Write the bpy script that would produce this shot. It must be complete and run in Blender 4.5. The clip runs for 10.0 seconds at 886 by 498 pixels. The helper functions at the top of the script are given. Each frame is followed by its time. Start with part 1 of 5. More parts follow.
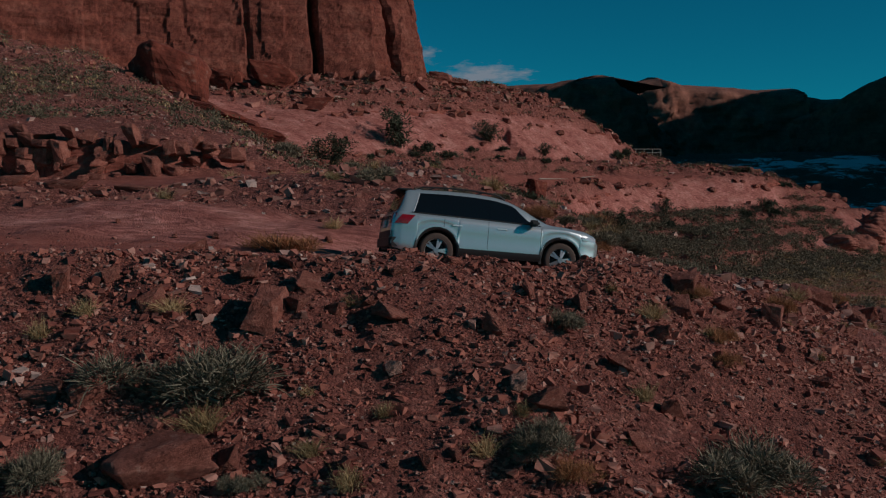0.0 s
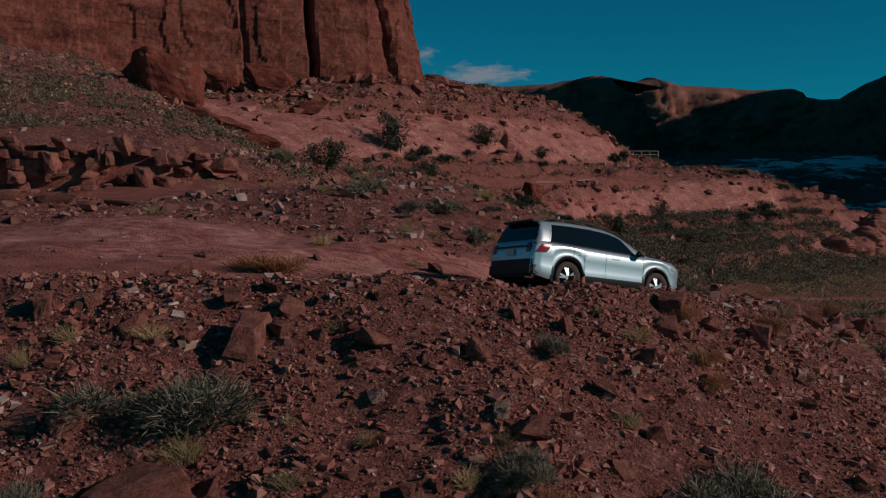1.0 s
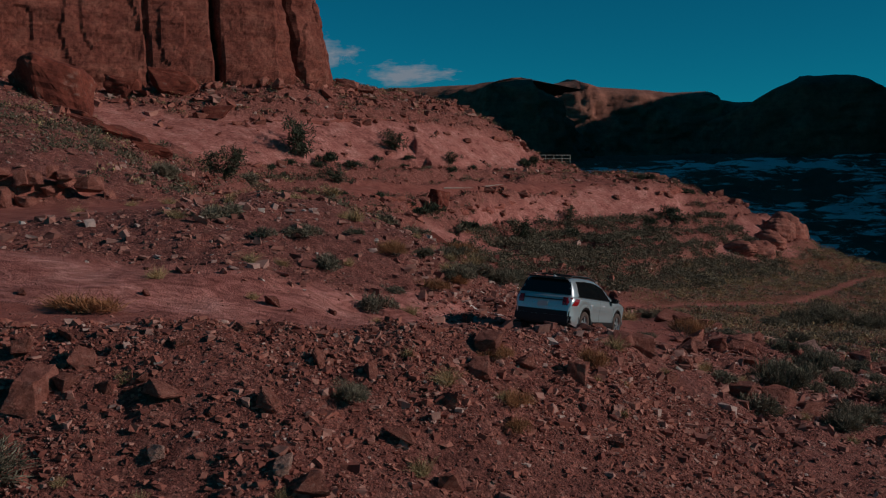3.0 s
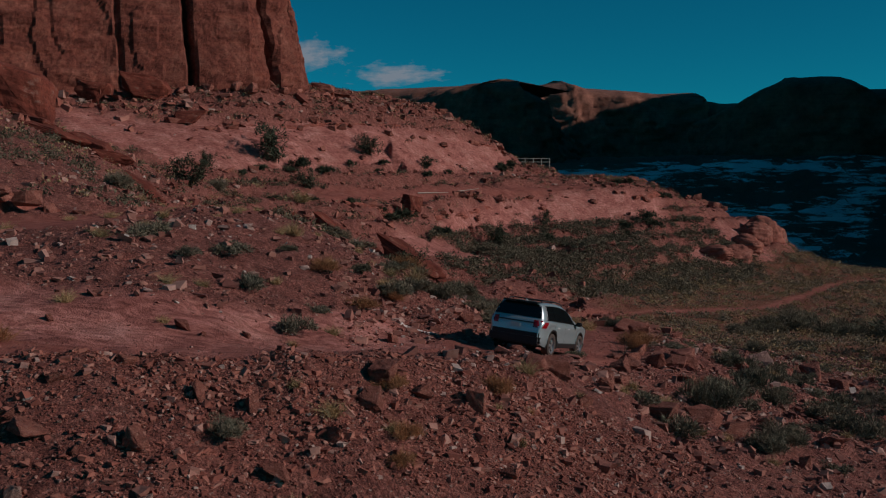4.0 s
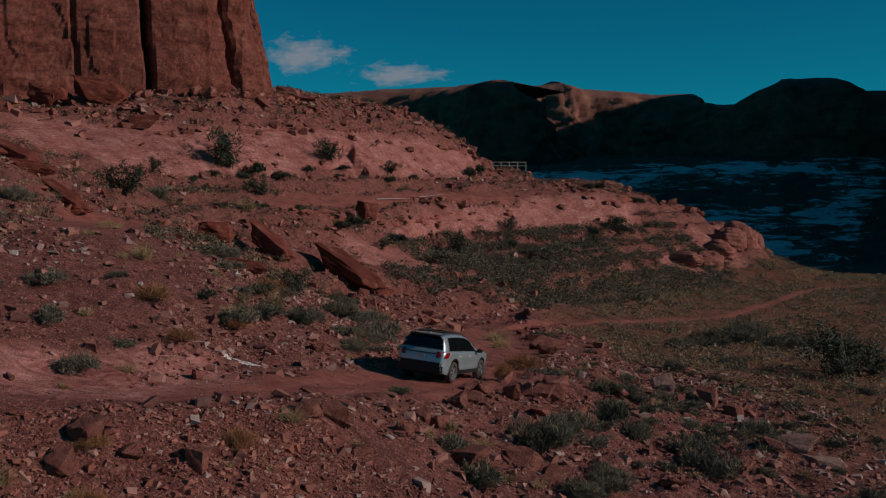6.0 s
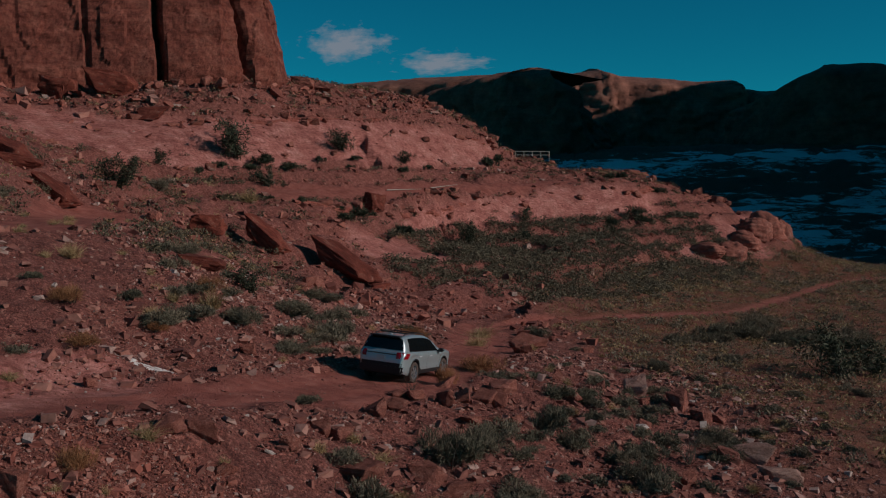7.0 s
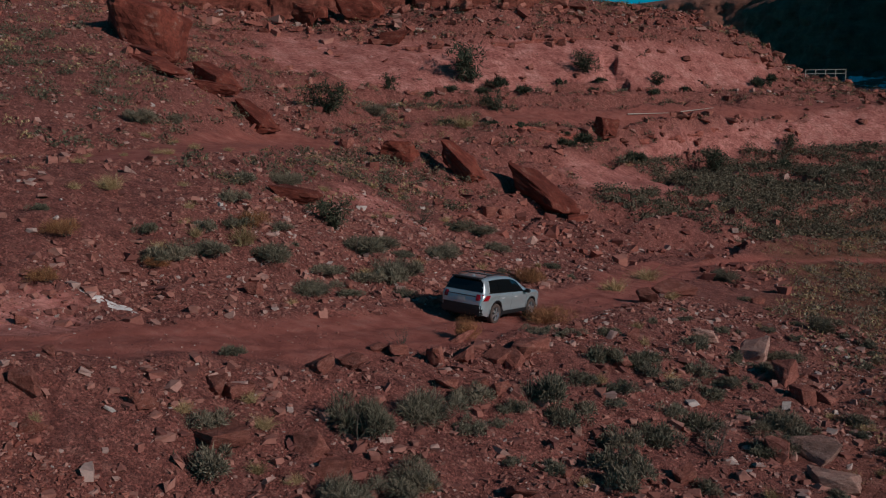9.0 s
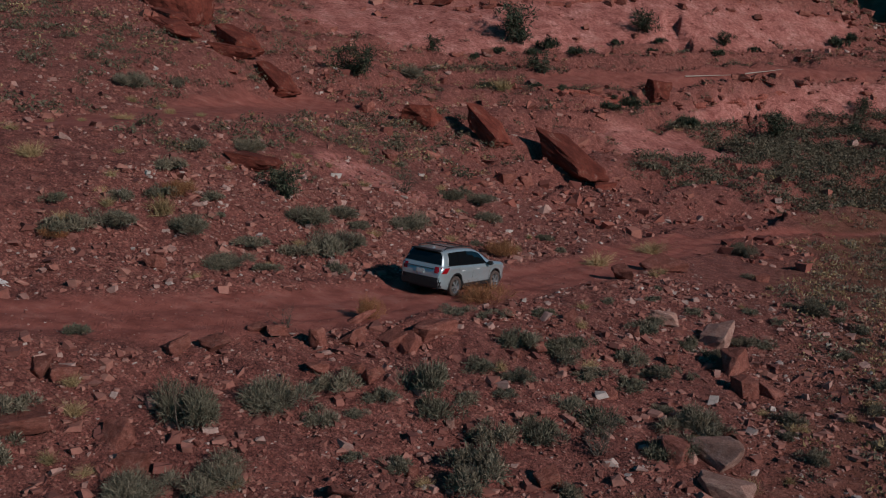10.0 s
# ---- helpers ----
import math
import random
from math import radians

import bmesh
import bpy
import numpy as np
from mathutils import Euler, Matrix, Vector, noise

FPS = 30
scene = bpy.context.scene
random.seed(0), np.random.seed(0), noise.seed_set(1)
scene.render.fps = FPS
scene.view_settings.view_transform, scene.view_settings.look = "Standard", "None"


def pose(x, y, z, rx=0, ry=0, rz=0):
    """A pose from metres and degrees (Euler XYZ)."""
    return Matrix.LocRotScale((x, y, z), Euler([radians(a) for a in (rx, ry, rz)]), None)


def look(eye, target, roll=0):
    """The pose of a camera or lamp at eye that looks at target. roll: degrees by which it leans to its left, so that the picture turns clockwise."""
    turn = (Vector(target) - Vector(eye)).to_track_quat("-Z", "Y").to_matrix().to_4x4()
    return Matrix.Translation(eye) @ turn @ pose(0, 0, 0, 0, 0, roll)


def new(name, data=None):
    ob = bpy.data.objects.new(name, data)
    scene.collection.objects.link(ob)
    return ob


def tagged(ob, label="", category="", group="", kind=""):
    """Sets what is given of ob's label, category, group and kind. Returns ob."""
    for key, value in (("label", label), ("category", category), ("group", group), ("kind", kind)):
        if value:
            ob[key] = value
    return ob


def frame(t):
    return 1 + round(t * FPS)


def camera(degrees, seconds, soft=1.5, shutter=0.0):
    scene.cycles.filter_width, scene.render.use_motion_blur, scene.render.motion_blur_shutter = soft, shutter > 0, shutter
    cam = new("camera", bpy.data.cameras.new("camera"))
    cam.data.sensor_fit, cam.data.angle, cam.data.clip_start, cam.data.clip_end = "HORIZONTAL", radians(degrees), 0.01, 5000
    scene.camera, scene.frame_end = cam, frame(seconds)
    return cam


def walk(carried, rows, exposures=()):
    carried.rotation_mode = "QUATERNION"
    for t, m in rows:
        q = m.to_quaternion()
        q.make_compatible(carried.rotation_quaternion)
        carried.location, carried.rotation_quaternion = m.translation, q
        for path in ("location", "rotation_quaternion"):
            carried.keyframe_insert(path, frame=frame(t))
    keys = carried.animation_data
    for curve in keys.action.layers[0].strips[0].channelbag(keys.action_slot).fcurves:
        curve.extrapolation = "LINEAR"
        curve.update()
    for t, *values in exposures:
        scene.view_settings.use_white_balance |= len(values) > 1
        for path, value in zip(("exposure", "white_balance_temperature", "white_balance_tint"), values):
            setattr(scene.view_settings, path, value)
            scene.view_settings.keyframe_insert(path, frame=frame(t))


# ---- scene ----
cam = camera(47.6, 10.0, soft=1.2)
PATH = [
    (0, (0.0, 0.0, 10.0), (0.0, 1.997, 9.895), 0.0),
    (0.5, (0.059, 0.077, 10.152), (0.061, 2.074, 10.047), -0.1),
    (1, (0.261, 0.109, 10.428), (0.263, 2.106, 10.323), -0.1),
    (1.5, (0.634, 0.136, 10.661), (0.663, 2.133, 10.555), -0.1),
    (2, (1.079, 0.145, 10.785), (1.148, 2.141, 10.679), -0.1),
    (2.5, (1.738, 0.149, 11.002), (1.854, 2.143, 10.895), -0.1),
    (4, (4.517, 0.289, 11.815), (4.686, 2.279, 11.709), -0.1),
    (4.5, (5.729, 0.435, 12.068), (5.897, 2.425, 11.962), -0.1),
    (5, (7.089, 0.657, 12.257), (7.256, 2.647, 12.151), -0.1),
    (5.5, (8.592, 1.012, 12.448), (8.756, 3.002, 12.342), -0.0),
    (7, (14.195, 2.977, 12.921), (14.27, 4.972, 12.791), -0.1),
    (7.5, (16.469, 3.86, 12.987), (16.399, 5.852, 12.818), -0.2),
    (8, (18.934, 5.007, 13.061), (18.687, 6.981, 12.855), -0.2),
    (8.5, (21.508, 6.331, 13.133), (21.084, 8.27, 12.889), -0.3),
    (9, (24.262, 7.884, 13.25), (23.705, 9.784, 12.967), -0.3),
    (9.5, (26.96, 9.736, 13.323), (26.345, 11.612, 13.003), -0.3),
    (10, (29.648, 12.001, 13.319), (28.901, 13.821, 12.963), -0.4),
]
walk(cam, [(t, look(eye, target, roll)) for t, eye, target, roll in PATH],
     exposures=[(0, -1.26, 6150, 17), (2.5, -1.23, 6150, 17), (5.5, -1.17, 6150, 17), (7.0, -1.16, 6150, 17), (8.5, -1.03, 6000, 17), (10.0, -0.92, 5850, 16)])

# ---- light: low winter sun from the right, deep blue sky ----
SUN_HEADING, SUN_HEIGHT = 107.0, 25.0
world = bpy.data.worlds.new("sky")
scene.world = world
world.use_nodes = True
wn, wl = world.node_tree.nodes, world.node_tree.links
sky = wn.new("ShaderNodeTexSky")
sky.sky_type, sky.sun_disc = "NISHITA", False
sky.sun_elevation, sky.sun_rotation = radians(SUN_HEIGHT), radians(SUN_HEADING)
sky.altitude, sky.dust_density, sky.air_density, sky.ozone_density = 1400, 0.1, 0.7, 3.0
tint = wn.new("ShaderNodeMixRGB")
tint.blend_type, tint.inputs[0].default_value, tint.inputs[2].default_value = "MULTIPLY", 1.0, (0.035, 0.93, 0.83, 1)
wl.new(sky.outputs[0], tint.inputs[1])
wl.new(tint.outputs[0], wn["Background"].inputs[0])
wn["Background"].inputs[1].default_value = 0.104
sun = new("sun", bpy.data.lights.new("sun", "SUN"))
sun.data.energy, sun.data.angle, sun.data.color = 5.0, radians(0.5), (1.0, 0.865, 0.735)
sh, se = radians(SUN_HEADING), radians(SUN_HEIGHT)
SUNWARD = Vector((math.sin(sh) * math.cos(se), math.cos(sh) * math.cos(se), math.sin(se)))
sun.matrix_world = look(Vector((60, 60, 150)), Vector((60, 60, 150)) - SUNWARD)


# ---- materials ----
class Nodes:
    """Short hand for a node material."""

    def __init__(self, name, rough=0.9, metal=0.0):
        self.m = bpy.data.materials.new(name)
        self.m.use_nodes = True
        self.t = self.m.node_tree
        self.b = self.t.nodes["Principled BSDF"]
        self.b.inputs["Roughness"].default_value, self.b.inputs["Metallic"].default_value = rough, metal
        self.b.inputs["Specular IOR Level"].default_value = 0.25
        self.where = self.t.nodes.new("ShaderNodeTexCoord").outputs["Object"]

    def add(self, kind, **values):
        n = self.t.nodes.new(kind)
        for k, v in values.items():
            n.inputs[k.replace("_", " ")].default_value = v
        return n

    def link(self, a, b):
        self.t.links.new(a, b)

    def noise(self, scale, detail=5.0, rough=0.6, stretch=None):
        n = self.add("ShaderNodeTexNoise", Scale=scale, Detail=detail, Roughness=rough)
        if stretch:
            mp = self.add("ShaderNodeMapping", Scale=stretch)
            self.link(self.where, mp.inputs[0])
            self.link(mp.outputs[0], n.inputs["Vector"])
        else:
            self.link(self.where, n.inputs["Vector"])
        return n.outputs["Fac"]

    def ramp(self, fac, stops):
        r = self.t.nodes.new("ShaderNodeValToRGB")
        e = r.color_ramp.elements
        while len(e) < len(stops):
            e.new(0.5)
        for s, (p, c) in zip(e, stops):
            s.position, s.color = p, (*c, 1) if len(c) == 3 else c
        self.link(fac, r.inputs[0])
        return r.outputs[0]

    def mix(self, fac, a, b, mode="MIX"):
        n = self.t.nodes.new("ShaderNodeMixRGB")
        n.blend_type = mode
        for i, v in enumerate((fac, a, b)):
            if isinstance(v, (int, float)):
                n.inputs[i].default_value = v if i == 0 else (v, v, v, 1)
            elif isinstance(v, tuple):
                n.inputs[i].default_value = (*v, 1)
            else:
                self.link(v, n.inputs[i])
        return n.outputs[0]

    def math(self, op, a, b=0.0):
        n = self.t.nodes.new("ShaderNodeMath")
        n.operation = op
        for i, v in enumerate((a, b)):
            if isinstance(v, (int, float)):
                n.inputs[i].default_value = v
            else:
                self.link(v, n.inputs[i])
        return n.outputs[0]

    def colour(self, v):
        if isinstance(v, tuple):
            self.b.inputs["Base Color"].default_value = (*v, 1)
        else:
            self.link(v, self.b.inputs["Base Color"])
        return self

    def bump(self, fac, strength=0.5, distance=0.05):
        n = self.add("ShaderNodeBump", Strength=strength, Distance=distance)
        self.link(fac, n.inputs["Height"])
        self.link(n.outputs[0], self.b.inputs["Normal"])
        return self


def rock_material(name, dark, mid, light, varnish=0.35, bands=0.0, size=1.0):
    """Sandstone: mottled, faintly bedded, each stone a little different."""
    k = Nodes(name, 0.92)
    c = k.ramp(k.noise(1.1 / size, 7, 0.68), [(0.25, dark), (0.5, mid), (0.78, light)])
    own = k.t.nodes.new("ShaderNodeObjectInfo").outputs["Random"]
    c = k.mix(0.55, c, k.ramp(own, [(0.0, (0.55, 0.50, 0.48)), (0.5, (0.95, 0.93, 0.92)), (1.0, (1.3, 1.25, 1.2))]), "MULTIPLY")
    c = k.mix(varnish, c, k.ramp(k.noise(3.5 / size, 6, 0.75), [(0.35, (0.35, 0.3, 0.3)), (0.62, (1.1, 1.1, 1.1))]), "MULTIPLY")
    if bands:
        c = k.mix(bands, c, k.ramp(k.noise(1.0, 6, 0.7, (0.03, 0.03, 0.7) if size > 1 else (1.2, 1.2, 9.0)), [(0.3, (0.6, 0.5, 0.48)), (0.5, (1, 1, 1)), (0.7, (1.25, 1.15, 1.05))]), "MULTIPLY")
    if size < 1:
        # lichen-grey scabs and pale chips
        c = k.mix(k.ramp(k.noise(5.5, 6, 0.7), [(0.58, (0, 0, 0)), (0.70, (0.5, 0.5, 0.5))]), c, (0.33, 0.25, 0.21))
        c = k.mix(0.7, c, k.ramp(k.noise(26, 5, 0.75), [(0.32, (0.45, 0.42, 0.42)), (0.5, (1, 1, 1)), (0.72, (1.3, 1.26, 1.22))]), "MULTIPLY")
    k.colour(c)
    k.bump(k.math("ADD", k.noise(2.5 / size, 9 if size < 3 else 5, 0.72 if size < 3 else 0.6), k.math("MULTIPLY", k.noise(14 / size, 5, 0.7), 0.4)), 0.95 if size < 3 else 0.6, max(0.07, 0.12 * size))
    return k.m


def plain(name, colour, rough=0.9, metal=0.0, spec=0.5, coat=0.0):
    k = Nodes(name, rough, metal)
    k.colour(colour)
    k.b.inputs["Specular IOR Level"].default_value = spec
    k.b.inputs["Coat Weight"].default_value = coat
    k.b.inputs["Coat Roughness"].default_value = 0.05
    return k.m


ROCK_RED = rock_material("red_sandstone", (0.160, 0.049, 0.034), (0.310, 0.114, 0.083), (0.455, 0.205, 0.155), 0.45, 0.3, 0.32)
ROCK_PALE = rock_material("pale_sandstone", (0.300, 0.158, 0.120), (0.460, 0.270, 0.212), (0.600, 0.409, 0.340), 0.35, 0.2, 0.32)
ROCK_CLIFF = rock_material("cliff_sandstone", (0.14, 0.038, 0.027), (0.32, 0.100, 0.068), (0.48, 0.200, 0.142), 0.8, 0.7, 2.4)
ROCK_FAR = rock_material("canyon_sandstone", (0.14, 0.06, 0.045), (0.24, 0.11, 0.08), (0.34, 0.18, 0.13), 0.5, 0.5, 14.0)
ROCK_LEDGE = rock_material("ledge_sandstone", (0.15, 0.042, 0.032), (0.32, 0.098, 0.070), (0.45, 0.178, 0.132), 0.6, 0.0, 0.9)
ROCK_DARK = rock_material("varnished_sandstone", (0.085, 0.020, 0.014), (0.190, 0.047, 0.030), (0.290, 0.096, 0.062), 0.5, 0.5, 0.4)


def ground_material():
    """Red earth with gravel; the zone attribute tells graded road (r), bare slickrock (g) and sandy flat (b)."""
    k = Nodes("red_earth", 0.95)
    zone = k.t.nodes.new("ShaderNodeSeparateColor")
    at = k.t.nodes.new("ShaderNodeAttribute")
    at.attribute_name = "zone"
    k.link(at.outputs["Color"], zone.inputs[0])
    big, mid, fine = k.noise(0.35, 6, 0.65), k.noise(2.6, 8, 0.72), k.noise(16, 6, 0.75)
    earth = k.ramp(mid, [(0.3, (0.125, 0.045, 0.036)), (0.48, (0.250, 0.091, 0.071)), (0.7, (0.385, 0.171, 0.131))])
    earth = k.mix(0.85, earth, k.ramp(fine, [(0.32, (0.32, 0.3, 0.3)), (0.5, (1, 1, 1)), (0.72, (1.5, 1.4, 1.35))]), "MULTIPLY")
    earth = k.mix(0.6, earth, k.ramp(big, [(0.3, (0.72, 0.68, 0.68)), (0.7, (1.18, 1.1, 1.05))]), "MULTIPLY")
    grit = k.add("ShaderNodeTexVoronoi", Scale=15.0)
    k.link(k.where, grit.inputs["Vector"])
    tone = k.t.nodes.new("ShaderNodeSeparateColor")
    k.link(grit.outputs["Color"], tone.inputs[0])
    earth = k.mix(0.7, earth, k.ramp(tone.outputs[0], [(0.0, (0.45, 0.42, 0.44)), (0.6, (0.95, 0.93, 0.95)), (0.9, (1.35, 1.3, 1.3)), (1.0, (1.9, 2.0, 2.05))]), "MULTIPLY")
    pebble = k.math("SUBTRACT", 0.6, grit.outputs["Distance"])
    road = k.ramp(k.noise(1.2, 6, 0.6), [(0.3, (0.215, 0.060, 0.043)), (0.55, (0.335, 0.108, 0.080)), (0.8, (0.435, 0.188, 0.145))])
    slick = k.ramp(k.noise(0.5, 8, 0.66), [(0.28, (0.245, 0.078, 0.062)), (0.5, (0.385, 0.146, 0.117)), (0.72, (0.520, 0.250, 0.205))])
    slick = k.mix(0.45, slick, k.ramp(k.noise(1.0, 6, 0.7, (0.3, 0.3, 2.5)), [(0.35, (0.5, 0.42, 0.4)), (0.5, (1, 1, 1)), (0.75, (1.15, 1.1, 1.08))]), "MULTIPLY")
    slick = k.mix(0.6, slick, k.ramp(k.noise(7, 7, 0.75), [(0.3, (0.5, 0.45, 0.45)), (0.5, (1, 1, 1)), (0.75, (1.25, 1.2, 1.2))]), "MULTIPLY")
    # scoured swirls: pale and dark laminae bent round one another
    swirl = k.add("ShaderNodeTexNoise", Scale=0.9, Detail=7.0, Roughness=0.68, Distortion=3.0)
    lay = k.add("ShaderNodeMapping", Scale=(0.75, 1.5, 1.8))
    k.link(k.where, lay.inputs[0])
    k.link(lay.outputs[0], swirl.inputs["Vector"])
    slick = k.mix(0.75, slick, k.ramp(swirl.outputs["Fac"], [(0.36, (0.42, 0.34, 0.33)), (0.46, (0.82, 0.76, 0.75)), (0.53, (1.1, 1.1, 1.1)), (0.62, (1.5, 1.62, 1.68))]), "MULTIPLY")
    flat = k.ramp(k.noise(0.8, 7, 0.7), [(0.3, (0.136, 0.052, 0.033)), (0.55, (0.218, 0.086, 0.051)), (0.75, (0.245, 0.131, 0.088))])
    c = k.mix(zone.outputs[2], earth, flat)
    c = k.mix(zone.outputs[1], c, slick)
    c = k.mix(zone.outputs[0], c, road)
    # snow lying on the ledges of the far canyon floor
    snow = k.math("GREATER_THAN", k.math("MULTIPLY", at.outputs["Alpha"], k.math("ADD", k.noise(1.0, 12, 0.82, (0.05, 0.12, 0.5)), k.math("MULTIPLY", k.math("SUBTRACT", k.noise(0.03, 3, 0.5), 0.5), 0.6))), 0.535)
    c = k.mix(snow, c, (0.68, 0.70, 0.74))
    k.colour(c)
    rel = k.math("ADD", k.math("ADD", k.math("MULTIPLY", mid, 0.6), k.math("MULTIPLY", fine, 0.35)), k.math("MULTIPLY", pebble, 0.22))
    calm = k.math("SUBTRACT", 1.0, k.math("MULTIPLY", k.math("MAXIMUM", zone.outputs[0], zone.outputs[1]), 0.55))
    k.bump(k.math("MULTIPLY", rel, calm), 1.0, 0.22)
    return k.m


GROUND = ground_material()


